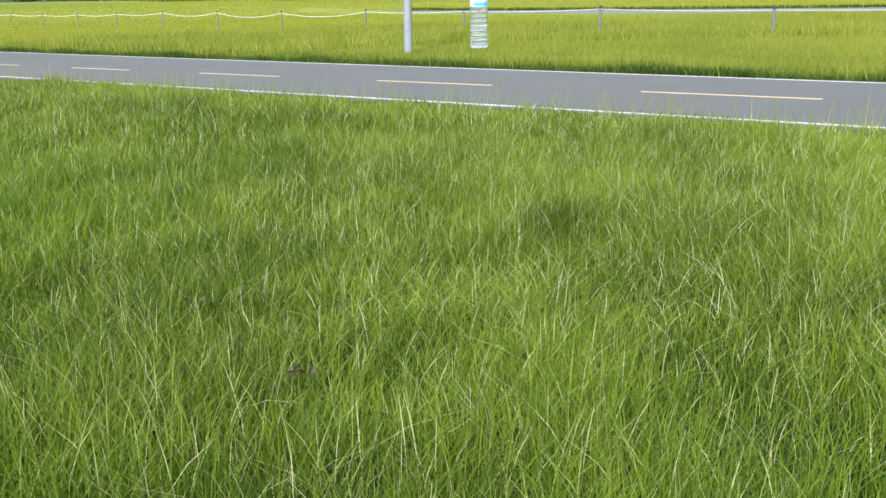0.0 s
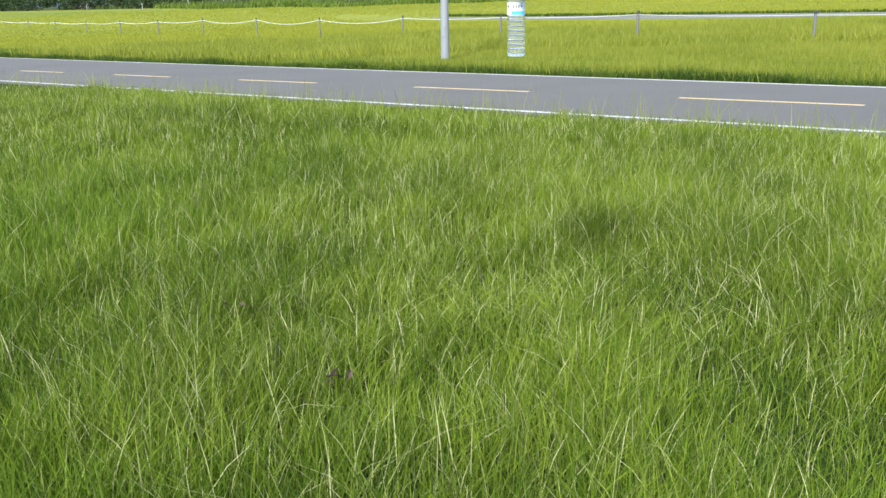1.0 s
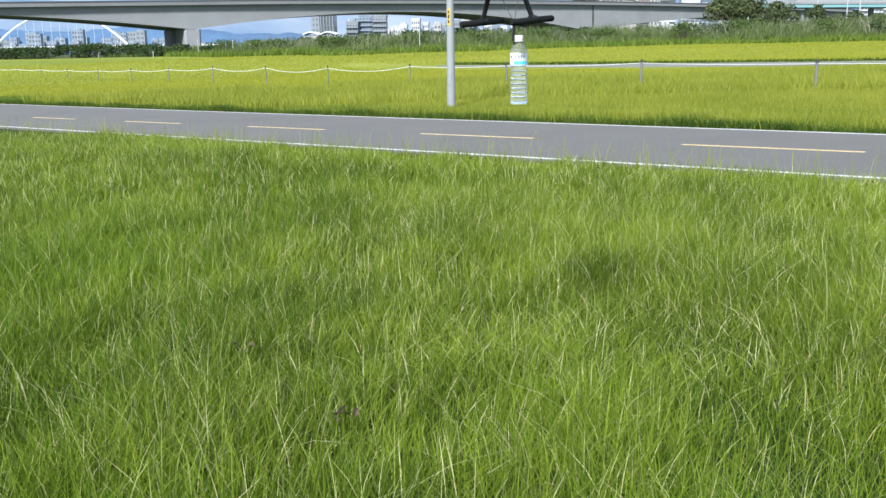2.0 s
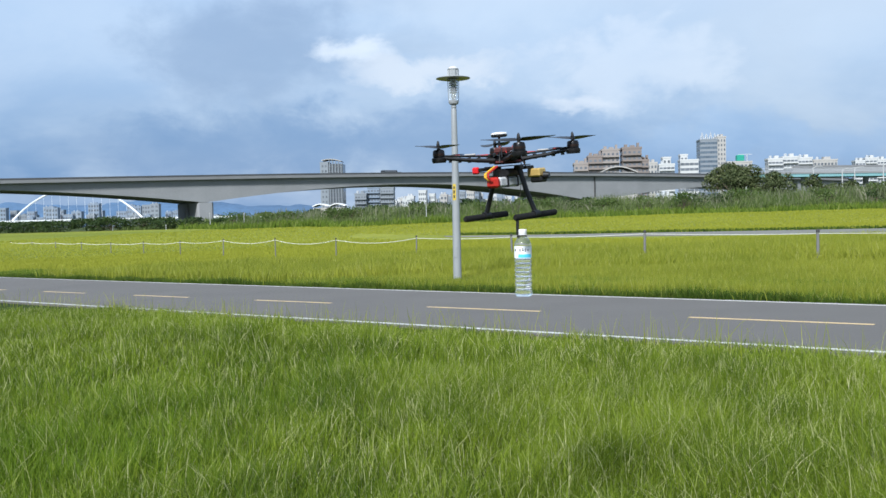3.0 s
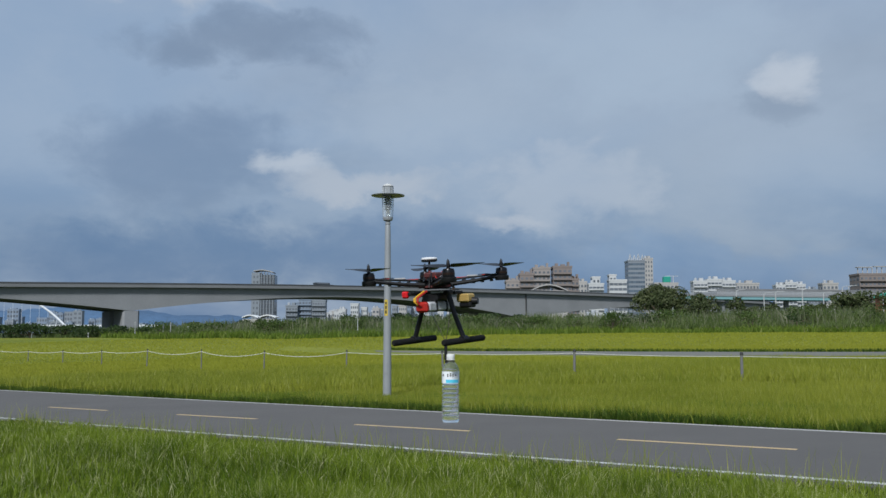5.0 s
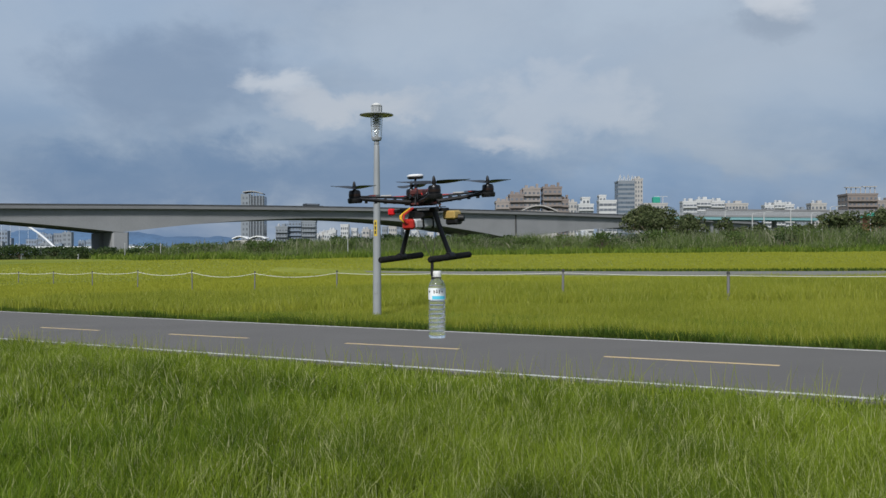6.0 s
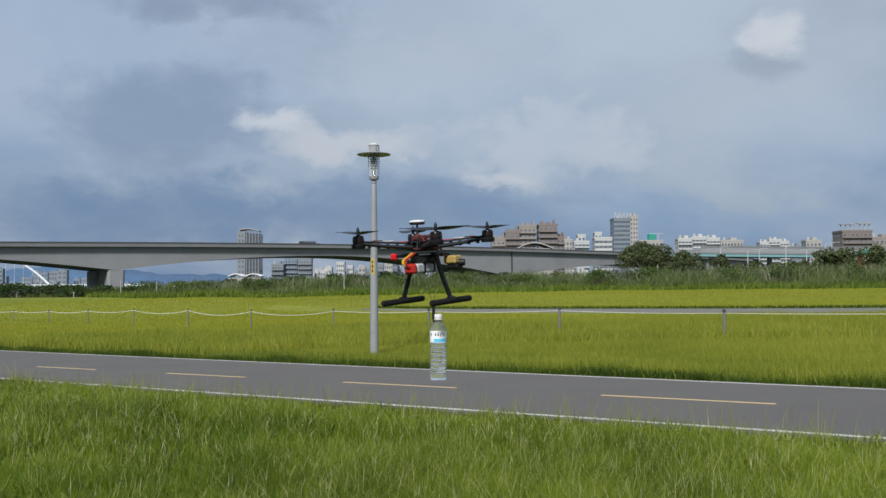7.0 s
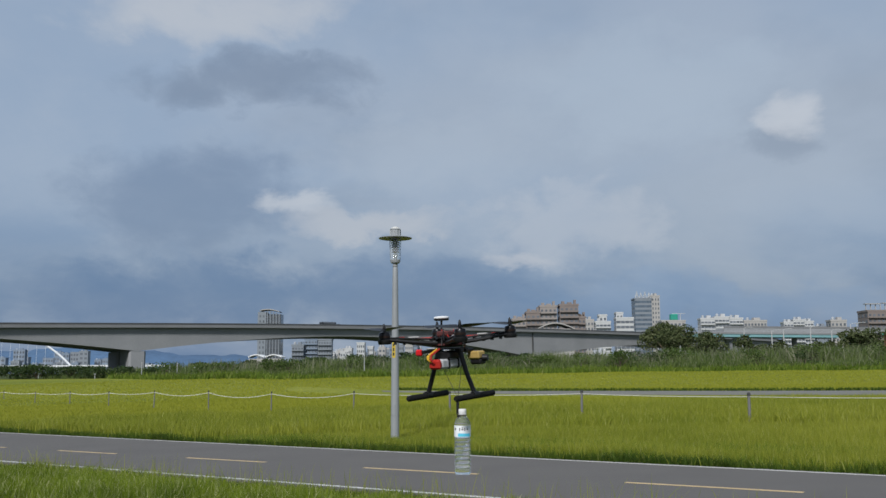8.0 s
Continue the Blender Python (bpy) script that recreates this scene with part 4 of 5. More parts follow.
def city():
    tb = tower_block
    finned_tower(-134.6, -119.6, 600, 41.8)
    tb(-121.3, -113, 650, 20.5, "grey", 4, "low grey apartment block under the viaduct line", balconies=True)
    tb(-113, -104, 655, 25.0, "haze", 4, "mid-rise apartment block tinted blue-grey as by haze", balconies=True)
    tb(-103, -93.5, 652, 24.4, "grey", 5, "grey mid-rise apartment block with balconies", balconies=True)
    # brown condominium cluster, stepped
    for x0, x1, top, wall, n in ((26.9, 34.2, 29.6, "pink", 3), (34.3, 41.9, 33.2, "brown", 3), (41.9, 51.1, 36.6, "pink", 4), (52.6, 62.7, 37.2, "brown", 4), (62.7, 66.6, 30.5, "brown", 2)):
        t = tb(x0, x1, 500 + (x0 % 3), top, wall, n, "brown and pink tiled apartment tower with balconies", 3.2, 0.5, 13, balconies=True, from_floor=4, tank=False)
        for u, sx, sz in ((-0.30, 1.6, 1.6), (0.05, 2.4, 1.1), (0.34, 1.2, 2.4)):
            part("roof_house", Shape().box((u * (x1 - x0), 3.0, top + 0.4 + sz / 2), (sx, 2.4, sz)), WALLS[wall], t)
    tb(79.2, 85.6, 606, 34.6, "cream", 3, "plain beige apartment block", from_floor=5)
    # windows widened to dark bands that stand in for balcony shade
    tb(86.0, 95.7, 600, 33.0, "white", 4, "white stepped apartment block", 3.3, 0.85, balconies=True, from_floor=5)
    tb(88.5, 93.5, 601, 37.4, "white", 2, "white stepped upper storeys of an apartment block", from_floor=8, tank=False)
    tb(99.3, 110.7, 600, 35.4, "white", 4, "white mid-rise block with long dark window bands", 3.3, 0.92, from_floor=5, tank=False)
    tb(99.8, 104.2, 602, 38.9, "white", 2, "white roof storeys above a mid-rise block", from_floor=9, tank=False)
    # grey glass tower with a white crown
    t = tb(130.5, 143.0, 700, 55.8, "grey", 7, "tall grey glass tower with white roof crown", 3.4, 0.94, 15, GLASS_BLUE, tank=False, from_floor=5)
    for k in range(4):
        x = -4.6 + k * 3.1
        part("crown_fin", Shape().tube([(x - 1.2, 1, 55), (x, 1, 61.0 - (k % 2)), (x + 1.2, 1, 55)], 0.6, 6), WALLS["white"], t, "white roof crown fin")
    tb(143.2, 149.4, 701, 57.6, "cream", 3, "pale slim tower beside the grey glass tower", 3.4, 0.45, 14, from_floor=5)
    t = tb(139.5, 156.0, 650, 36.0, "cream", 6, "apartment block under construction with green netting", 3.3, 0.6, from_floor=5, tank=False)
    part("site_net", Shape().box((1.0, 4, 38.6), (5.0, 5, 4.4), bevel=0.4), GREEN_NET, t, "green safety net on the roof")
    part("crane_mast", Shape().box((6.0, 5, 38.0), (0.5, 0.5, 7.0)).box((4.8, 5, 41.3), (9.5, 0.35, 0.35)), GALV, t)
    # here too the wide dark glass stands in for shade behind balconies
    for i, (x0, x1, top) in enumerate(((153.9, 163.0, 34.5), (163.4, 172.6, 35.6), (173.0, 181.7, 34.8))):
        tb(x0, x1, 600 + i, top, "white", 4, "white apartment block with dark window bands as balcony shade", 3.2, 0.85, balconies=True, from_floor=5)
    tb(188.5, 203.6, 622, 34.2, "cream", 7, "cream mid-rise apartment block with vertical window strips", 3.2, 0.62, from_floor=5)
    # same widened windows as balcony shade on the far white blocks
    for i, (x0, x1, top) in enumerate(((241.9, 249.0, 37.0), (249.4, 257.5, 38.8), (258.0, 264.9, 37.6))):
        tb(x0, x1, 700 + i, top, "white", 3, "white mid-rise apartment block far off", 3.2, 0.8, balconies=True, from_floor=5)
    tb(267.5, 276.2, 704, 33.8, "grey", 4, "low grey office block", from_floor=6)
    tb(238.3, 248.3, 602, 33.0, "cream", 4, "cream mid-rise apartment block", from_floor=6)
    t = tb(226.6, 243.4, 520, 34.0, "brown", 7, "brown grey apartment block with open roof frame", 3.2, 0.5, balconies=True, from_floor=4, tank=False)
    sh = Shape()
    for k in range(7):
        sh.box((-8 + k * 2.7, 3, 36.0), (0.4, 0.4, 4.0))
    sh.box((-4.6, 3, 38.0), (8.4, 3, 0.4)).box((4.8, 3, 38.4), (8.0, 3, 0.4))
    part("roof_frame", sh, WALLS["cream"], t, "open concrete roof frame")
    tb(252.5, 268.0, 541, 31.3, "pink", 6, "pinkish mid-rise apartment block", from_floor=5)
    tb(-2.1, 3.3, 602, 20.6, "grey", 3, "small grey block rising behind the viaduct", from_floor=3)
    # vaulted pale roof behind the viaduct
    t = thing("hall", (33, 330, 0), "low hall with pale vaulted roof", "building")
    part("wall", Shape().box((0, 6, 8), (13.2, 12, 17)), WALLS["cream"], t)
    pts = [(-6.8 + 13.6 * k / 12, 0, 16.5 + 2.2 * math.sin(math.pi * k / 12)) for k in range(13)]
    sh = Shape()
    for x, _, z in pts:
        sh.v += [(x, -0.6, z - 0.4), (x, -0.6, z), (x, 12.6, z), (x, 12.6, z - 0.4)]
    sh.f = [(4 * i + j, 4 * i + 4 + j, 4 * i + 4 + (j + 1) % 4, 4 * i + (j + 1) % 4) for i in range(12) for j in range(4)]
    part("roof", sh, WALLS["cream"], t, "pale vaulted roof")
    # small booth with a green roof on the far bank
    t = thing("booth", (96, 205, 0), "small orange booth with green roof behind trees", "booth")
    part("wall", Shape().box((0, 2, 4.4), (3.4, 4, 9.6)), material("orange_wall", (0.35, 0.14, 0.07), 0.7, vary=0.1, scale=1, fine=8), t)
    part("roof", Shape().add([(-2.3, -0.5, 9.2), (2.3, -0.5, 9.2), (2.3, 4.5, 9.2), (-2.3, 4.5, 9.2), (-1.2, 2, 10.3), (1.2, 2, 10.3)], [(0, 1, 5, 4), (1, 2, 5), (2, 3, 4, 5), (3, 0, 4), (3, 2, 1, 0)]), GREEN_NET, t, "green hipped roof")
    # two white sports-hall roofs in the trees
    for x0, x1 in ((-70.2, -65.0), (-64.6, -59.2)):
        t = thing("pavilion", ((x0 + x1) / 2, 300, 0), "low pavilion with white vaulted roof among trees", "building", "pavilions")
        w = x1 - x0
        part("wall", Shape().box((0, 3, 2.5), (w * 0.94, 6, 7)), WALLS["cream"], t)
        sh = Shape()
        for k in range(9):
            x, z = -w / 2 + w * k / 8, 6.6 + 0.8 * math.sin(math.pi * k / 8)
            sh.v += [(x, -0.4, z - 0.3), (x, -0.4, z), (x, 6.4, z), (x, 6.4, z - 0.3)]
        sh.f = [(4 * i + j, 4 * i + 4 + j, 4 * i + 4 + (j + 1) % 4, 4 * i + (j + 1) % 4) for i in range(8) for j in range(4)]
        part("roof", sh, ROOF_WHITE, t, "white vaulted roof")
    # low white town under the long span and right of it, and the city beyond the river
    # the haze walls bring their distance blue as base colour
    rng = random.Random(5)
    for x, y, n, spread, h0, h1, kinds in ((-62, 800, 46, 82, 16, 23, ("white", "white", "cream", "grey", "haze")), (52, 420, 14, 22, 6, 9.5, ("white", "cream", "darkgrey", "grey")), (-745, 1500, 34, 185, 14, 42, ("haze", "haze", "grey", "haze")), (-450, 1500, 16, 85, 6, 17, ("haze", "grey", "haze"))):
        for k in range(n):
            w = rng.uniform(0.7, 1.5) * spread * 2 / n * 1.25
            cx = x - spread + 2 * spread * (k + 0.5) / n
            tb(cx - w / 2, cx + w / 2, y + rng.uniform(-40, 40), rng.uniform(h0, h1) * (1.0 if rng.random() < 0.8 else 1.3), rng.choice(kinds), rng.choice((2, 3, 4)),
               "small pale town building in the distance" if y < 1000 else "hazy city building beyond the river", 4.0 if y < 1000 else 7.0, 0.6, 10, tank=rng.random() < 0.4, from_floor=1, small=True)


city()
van()


# ---- vegetation ----
def leaf_cloud(rng, lumps, per, size):
    """leaf quads on and in a set of lumps (centre, radii): verts (n, 4, 3)"""
    out = []
    for c, r in lumps:
        n = int(per * (r[0] * r[1] + r[0] * r[2] + r[1] * r[2]))
        d = rng.normal(0, 1, (n, 3))
        d /= np.linalg.norm(d, axis=1)[:, None]
        rad = rng.uniform(0.62, 1.08, n)[:, None]
        p = np.array(c) + d * rad * np.array(r)
        u = rng.normal(0, 1, (n, 3))
        u /= np.linalg.norm(u, axis=1)[:, None]
        nn = d + rng.normal(0, 0.7, (n, 3))
        v = np.cross(nn, u)
        v /= np.linalg.norm(v, axis=1)[:, None] + 1e-9
        s = size * rng.uniform(0.5, 1.3, n)[:, None]
        out.append(np.stack([p - u * s, p - v * s * 0.5, p + u * s, p + v * s * 0.5], 1))
    return np.concatenate(out)


def tree(x, y, height, spread, label, mat, seed, name="tree", leaf=0.22, per=55, low=0.25, category="tree"):
    rng = np.random.default_rng(seed)
    t = thing(name, (x, y, float(land(x, y))), label, category)
    bark = TREE_BARK
    part("trunk", Shape().tube([(0, 0, -0.2), (0.05, 0, height * 0.25), (0.1, 0.1, height * 0.5)], [0.05 * height, 0.04 * height, 0.022 * height], 10), bark, t)
    lumps = []
    k = 9 if spread > 2 else 6
    for i in range(k):
        a = 2 * math.pi * i / k + rng.uniform(-0.3, 0.3)
        r = spread * rng.uniform(0.35, 0.72)
        z = height * rng.uniform(low + 0.18, 0.80)
        c = (r * math.cos(a), r * math.sin(a), z)
        rr = spread * rng.uniform(0.26, 0.42)
        lumps.append((c, (rr, rr, min(rr * 0.75, height - z))))
        part("limb", Shape().tube([(0.03, 0, height * 0.2), (c[0] * 0.5, c[1] * 0.5, z * 0.7), c], [0.022 * height, 0.014 * height, 0.006 * height], 6), bark, t)
    for i in range(3):
        c = (rng.uniform(-0.3, 0.3) * spread, rng.uniform(-0.3, 0.3) * spread, height * rng.uniform(0.68, 0.82))
        lumps.append((c, (spread * 0.36, spread * 0.36, height * 0.18)))
    v = leaf_cloud(rng, lumps, per, leaf)
    ob = soup("crown", v, [(0, 1, 2, 3)], mat)
    ob.parent = t
    return t


SHRUB = leaf_material("shrub_leaves", (0.040, 0.075, 0.016), (0.095, 0.135, 0.035), (0.14, 0.16, 0.07), 0.9, 0.3, 0.3)
TREE_BARK = material("tree_bark", (0.11, 0.085, 0.06), 0.9, vary=0.2, scale=3, fine=30, bump=0.6)
tree(29.0, 130, 6.9, 4.6, "broad grey-green tree with spreading crown behind reeds", LEAF, 3, leaf=0.2, per=90)
tree(34.8, 131, 5.6, 2.6, "small dark tree behind the reeds", LEAF, 4)
tree(45.5, 150, 5.6, 2.2, "small round dark tree behind the reeds", LEAF, 5)
for i, (x, y, h, s) in enumerate(((54, 168, 4.6, 2.6), (58.5, 172, 5.0, 2.8), (62.5, 170, 4.4, 2.4), (66.5, 171, 5.4, 2.8), (71, 170, 7.4, 3.0), (75, 172, 7.8, 3.4), (80, 170, 8.0, 3.6), (85, 173, 8.2, 3.6))):
    tree(x, y, h, s, "dark leafy tree in a row behind reeds", LEAF, 10 + i, leaf=0.3, per=35)
for i, (x, y, h, s) in enumerate(((-45, 160, 3.0, 3.2), (-27, 175, 4.2, 3.0), (-22, 178, 5.0, 3.4), (-17, 176, 4.6, 3.6), (-11.5, 178, 5.2, 3.4), (-6, 180, 4.8, 3.6), (0, 178, 5.2, 3.5), (6, 180, 5.4, 3.6), (-33, 180, 3.6, 2.8), (12, 181, 4.8, 3.0), (-38, 181, 4.4, 2.6), (-42.5, 183, 4.2, 2.4), (-29.5, 183, 4.6, 2.6))):
    tree(x, y, h * 0.76, s, "dark green leafy tree below the viaduct", BUSH, 30 + i, leaf=0.3, per=30, low=0.1)
for i, (x, y, h, s) in enumerate(((-57.5, 103, 1.9, 3.0), (-53, 101, 1.9, 2.8), (-50.0, 102, 2.2, 2.6), (-47.0, 101, 2.3, 2.6), (-43.6, 102, 2.0, 2.4), (-40.2, 101, 2.0, 2.2), (-37.8, 102, 1.9, 2.0), (-62, 104, 2.0, 3.0), (-67, 106, 2.1, 3.2), (-34.5, 102, 1.5, 1.8))):
    tree(x, y, h * 0.70, s, "dense dark green bush at the meadow's edge", BUSH, 60 + i, name="bush", leaf=0.13, per=100, low=0.05, category="bush")


PLUME = leaf_material("reed_plume_fibres", (0.12, 0.14, 0.07), (0.22, 0.23, 0.15), (0.30, 0.29, 0.21), 0.8, patch=0.3)
for i, (x, y, h, s) in enumerate(((9, 103, 2.0, 2.2), (17, 101, 2.3, 2.0), (24, 104, 2.6, 2.6), (31.5, 100, 2.3, 1.8), (38, 103, 2.8, 2.4), (46, 101, 2.6, 2.2), (53, 104, 2.9, 2.6), (-4, 102, 1.9, 2.2), (-12, 104, 1.8, 2.4), (-20, 102, 1.6, 2.2), (-27, 105, 1.7, 2.2), (2, 106, 2.2, 2.6), (-33, 103, 1.4, 1.8))):
    tree(x, y, h, s, "tangled green shrub growing among the reeds", SHRUB, 90 + i, name="shrub", leaf=0.13, per=45, low=0.02, category="shrub")

bank = random.Random(21)
for i in range(40):
    x = -38 + 2.5 * i + bank.uniform(-1.2, 1.2)
    y = 97.5 - 0.02 * x + 3 * math.sin(x * 0.11) + bank.uniform(0, 20)
    h = bank.uniform(0.75, 1.05) * float(np.interp(x, [-38, -10, 20, 62], [1.7, 2.1, 2.5, 2.9]))
    tree(x, y, h, bank.uniform(1.3, 2.6), "tangled green shrub growing among the reeds", bank.choice((SHRUB, SHRUB, BUSH, REED)), 120 + i, name="shrub", leaf=0.12, per=40, low=0.02, category="shrub")


def reeds():
    rng = np.random.default_rng(11)
    n = 50000
    x = rng.uniform(-46, 72, n)
    back = rng.uniform(0, 1, n) ** 1.4
    front = 97 - 0.02 * x + 3 * np.sin(x * 0.11) + 1.2 * np.sin(x * 0.47)
    y = front + back * 30
    tall = np.interp(x, [-75, -45, -30, -10, 10, 30, 60], [0.7, 0.9, 1.45, 1.75, 1.95, 2.2, 2.4]) * (0.48 + 0.68 * clumpy(x, y, 0.42, 12)) * rng.uniform(0.7, 1.15, n) * (0.55 + 0.55 * np.minimum(back * 3.2, 1))
    base = land(x, y) + 0.45 * back
    blades("reed_bed", "tall grey-green reeds and tangled shrubs along the riverbank", x, y, tall, rng.uniform(0.05, 0.13, n), REED, 2, 0.32, 70, base)
    # pale plumes standing out of the reeds
    q = 5000
    px = rng.uniform(-35, 72, q)
    py = 99 - 0.02 * px + 3 * np.sin(px * 0.11) + 1.2 * np.sin(px * 0.47) + rng.uniform(3, 28, q)
    ph = np.interp(px, [-35, -10, 10, 30, 60], [1.7, 2.0, 2.2, 2.5, 2.8]) * (0.62 + 0.5 * clumpy(px, py, 0.5, 12)) * rng.uniform(0.8, 1.12, q)
    blades("reed_plumes", "pale feathery plumes standing out of the reeds", px, py, ph, rng.uniform(0.08, 0.16, q), PLUME, 2, 0.25, 72, land(px, py) + 0.3)
    # low tangled green in front of the reeds
    m = 20000
    x = rng.uniform(-38, 72, m)
    y = 95 - 0.02 * x + 3 * np.sin(x * 0.11) + 1.2 * np.sin(x * 0.47) + rng.uniform(-2.5, 4, m)
    blades("bank_weeds", "bright green weeds in front of the reed bed", x, y, rng.uniform(0.3, 0.9, m) * (0.5 + 0.7 * clumpy(x, y, 0.8, 13)), rng.uniform(0.06, 0.14, m), BANK, 2, 0.4, 71)


reeds()

# thin poles at the meadow's edge and along the far road
POLE_WHITE = material("pole_paint", (0.40, 0.41, 0.41), 0.5, vary=0.06, scale=3, fine=30, bump=0.03)
for x, y, z1 in ((-46.3, 100, 2.0), (-39.3, 98, 1.4), (-35.0, 100, 2.6), (-31.6, 99, 2.2), (-30.8, 99, 2.5), (-29.5, 101, 2.1), (-10.3, 96, 3.2)):
    g = float(land(x, y))
    t = thing("pole", (x, y, g), "thin pale pole standing in the meadow's edge", "pole", "thin poles")
    part("shaft", Shape().tube([(0, 0, -0.1), (0, 0, z1 - g)], [0.045, 0.035], 8), POLE_WHITE, t)
    part("head", Shape().lathe([(0.05, z1 - g), (0.08, z1 - g + 0.03), (0.08, z1 - g + 0.10), (0.03, z1 - g + 0.13)], seg=10), POLE_WHITE, t)
for x, y, z1 in ((60.5, 200, 10.5), (66.4, 200, 9.8), (69.6, 202, 10.2), (74.7, 200, 10.6), (80, 202, 10.0), (83.3, 200, 11.2), (85.1, 201, 11.4), (92, 200, 10.2), (51.4, 220, 12)):
    g = float(land(x, y))
    t = thing("road_lamp", (x, y, g), "tall thin pale lamp pole along the far road", "street lamp", "far lamp poles")
    part("shaft", Shape().tube([(0, 0, -0.1), (0, 0, z1 - g)], [0.16, 0.10], 8), POLE_WHITE, t)
    part("arm", Shape().tube([(0, 0, z1 - g - 0.1), (0.5, 0, z1 - g + 0.15), (1.4, 0, z1 - g + 0.2)], 0.06, 6), POLE_WHITE, t)
    part("lamp_head", Shape().box((1.6, 0, z1 - g + 0.18), (0.6, 0.25, 0.12), bevel=0.03), POLE_WHITE, t)

# ---- quadcopter ----
CARBON = material("black_plastic", (0.008, 0.008, 0.009), 0.5, vary=0.2, scale=30, fine=300, bump=0.1)
FOAM = material("black_foam", (0.006, 0.006, 0.006), 0.95, vary=0.2, scale=40, fine=400, bump=0.5)
PROP = material("propeller_plastic", (0.009, 0.009, 0.010), 0.4, vary=0.1, scale=30, fine=200, bump=0.02)
RED = material("red_plastic", (0.36, 0.022, 0.016), 0.35, vary=0.12, scale=25, fine=200, bump=0.05)
ORANGE = material("orange_wire", (0.75, 0.22, 0.02), 0.45, vary=0.1, scale=30, bump=0.0)
YELLOW = material("yellow_tape", (0.62, 0.36, 0.03), 0.45, vary=0.1, scale=30, bump=0.0)
GOLD = material("gold_box", (0.52, 0.36, 0.12), 0.4, metal=0.3, vary=0.12, scale=30, fine=250, bump=0.05)
WHITE_PLASTIC = material("white_plastic", (0.72, 0.72, 0.72), 0.35, vary=0.06, scale=30, bump=0.0)
ESC_WRAP = material("pale_heat_shrink", (0.34, 0.33, 0.32), 0.5, vary=0.15, scale=40, bump=0.0)
BATTERY = material("battery_wrap", (0.45, 0.46, 0.48), 0.35, vary=0.25, scale=30, fine=120, bump=0.02)
MOTOR_METAL = material("motor_bell", (0.02, 0.02, 0.022), 0.3, metal=0.7, vary=0.1, scale=30, bump=0.0)
COPPER = material("motor_windings", (0.035, 0.022, 0.018), 0.4, metal=0.6, vary=0.1, scale=60, bump=0.1)
TAIL_LIGHT = material("red_lamp_lens", (0.55, 0.015, 0.02), 0.25, vary=0.05, scale=30, bump=0.0)
BOARD = material("circuit_board", (0.085, 0.026, 0.024), 0.5, vary=0.3, scale=60, fine=300, bump=0.1)


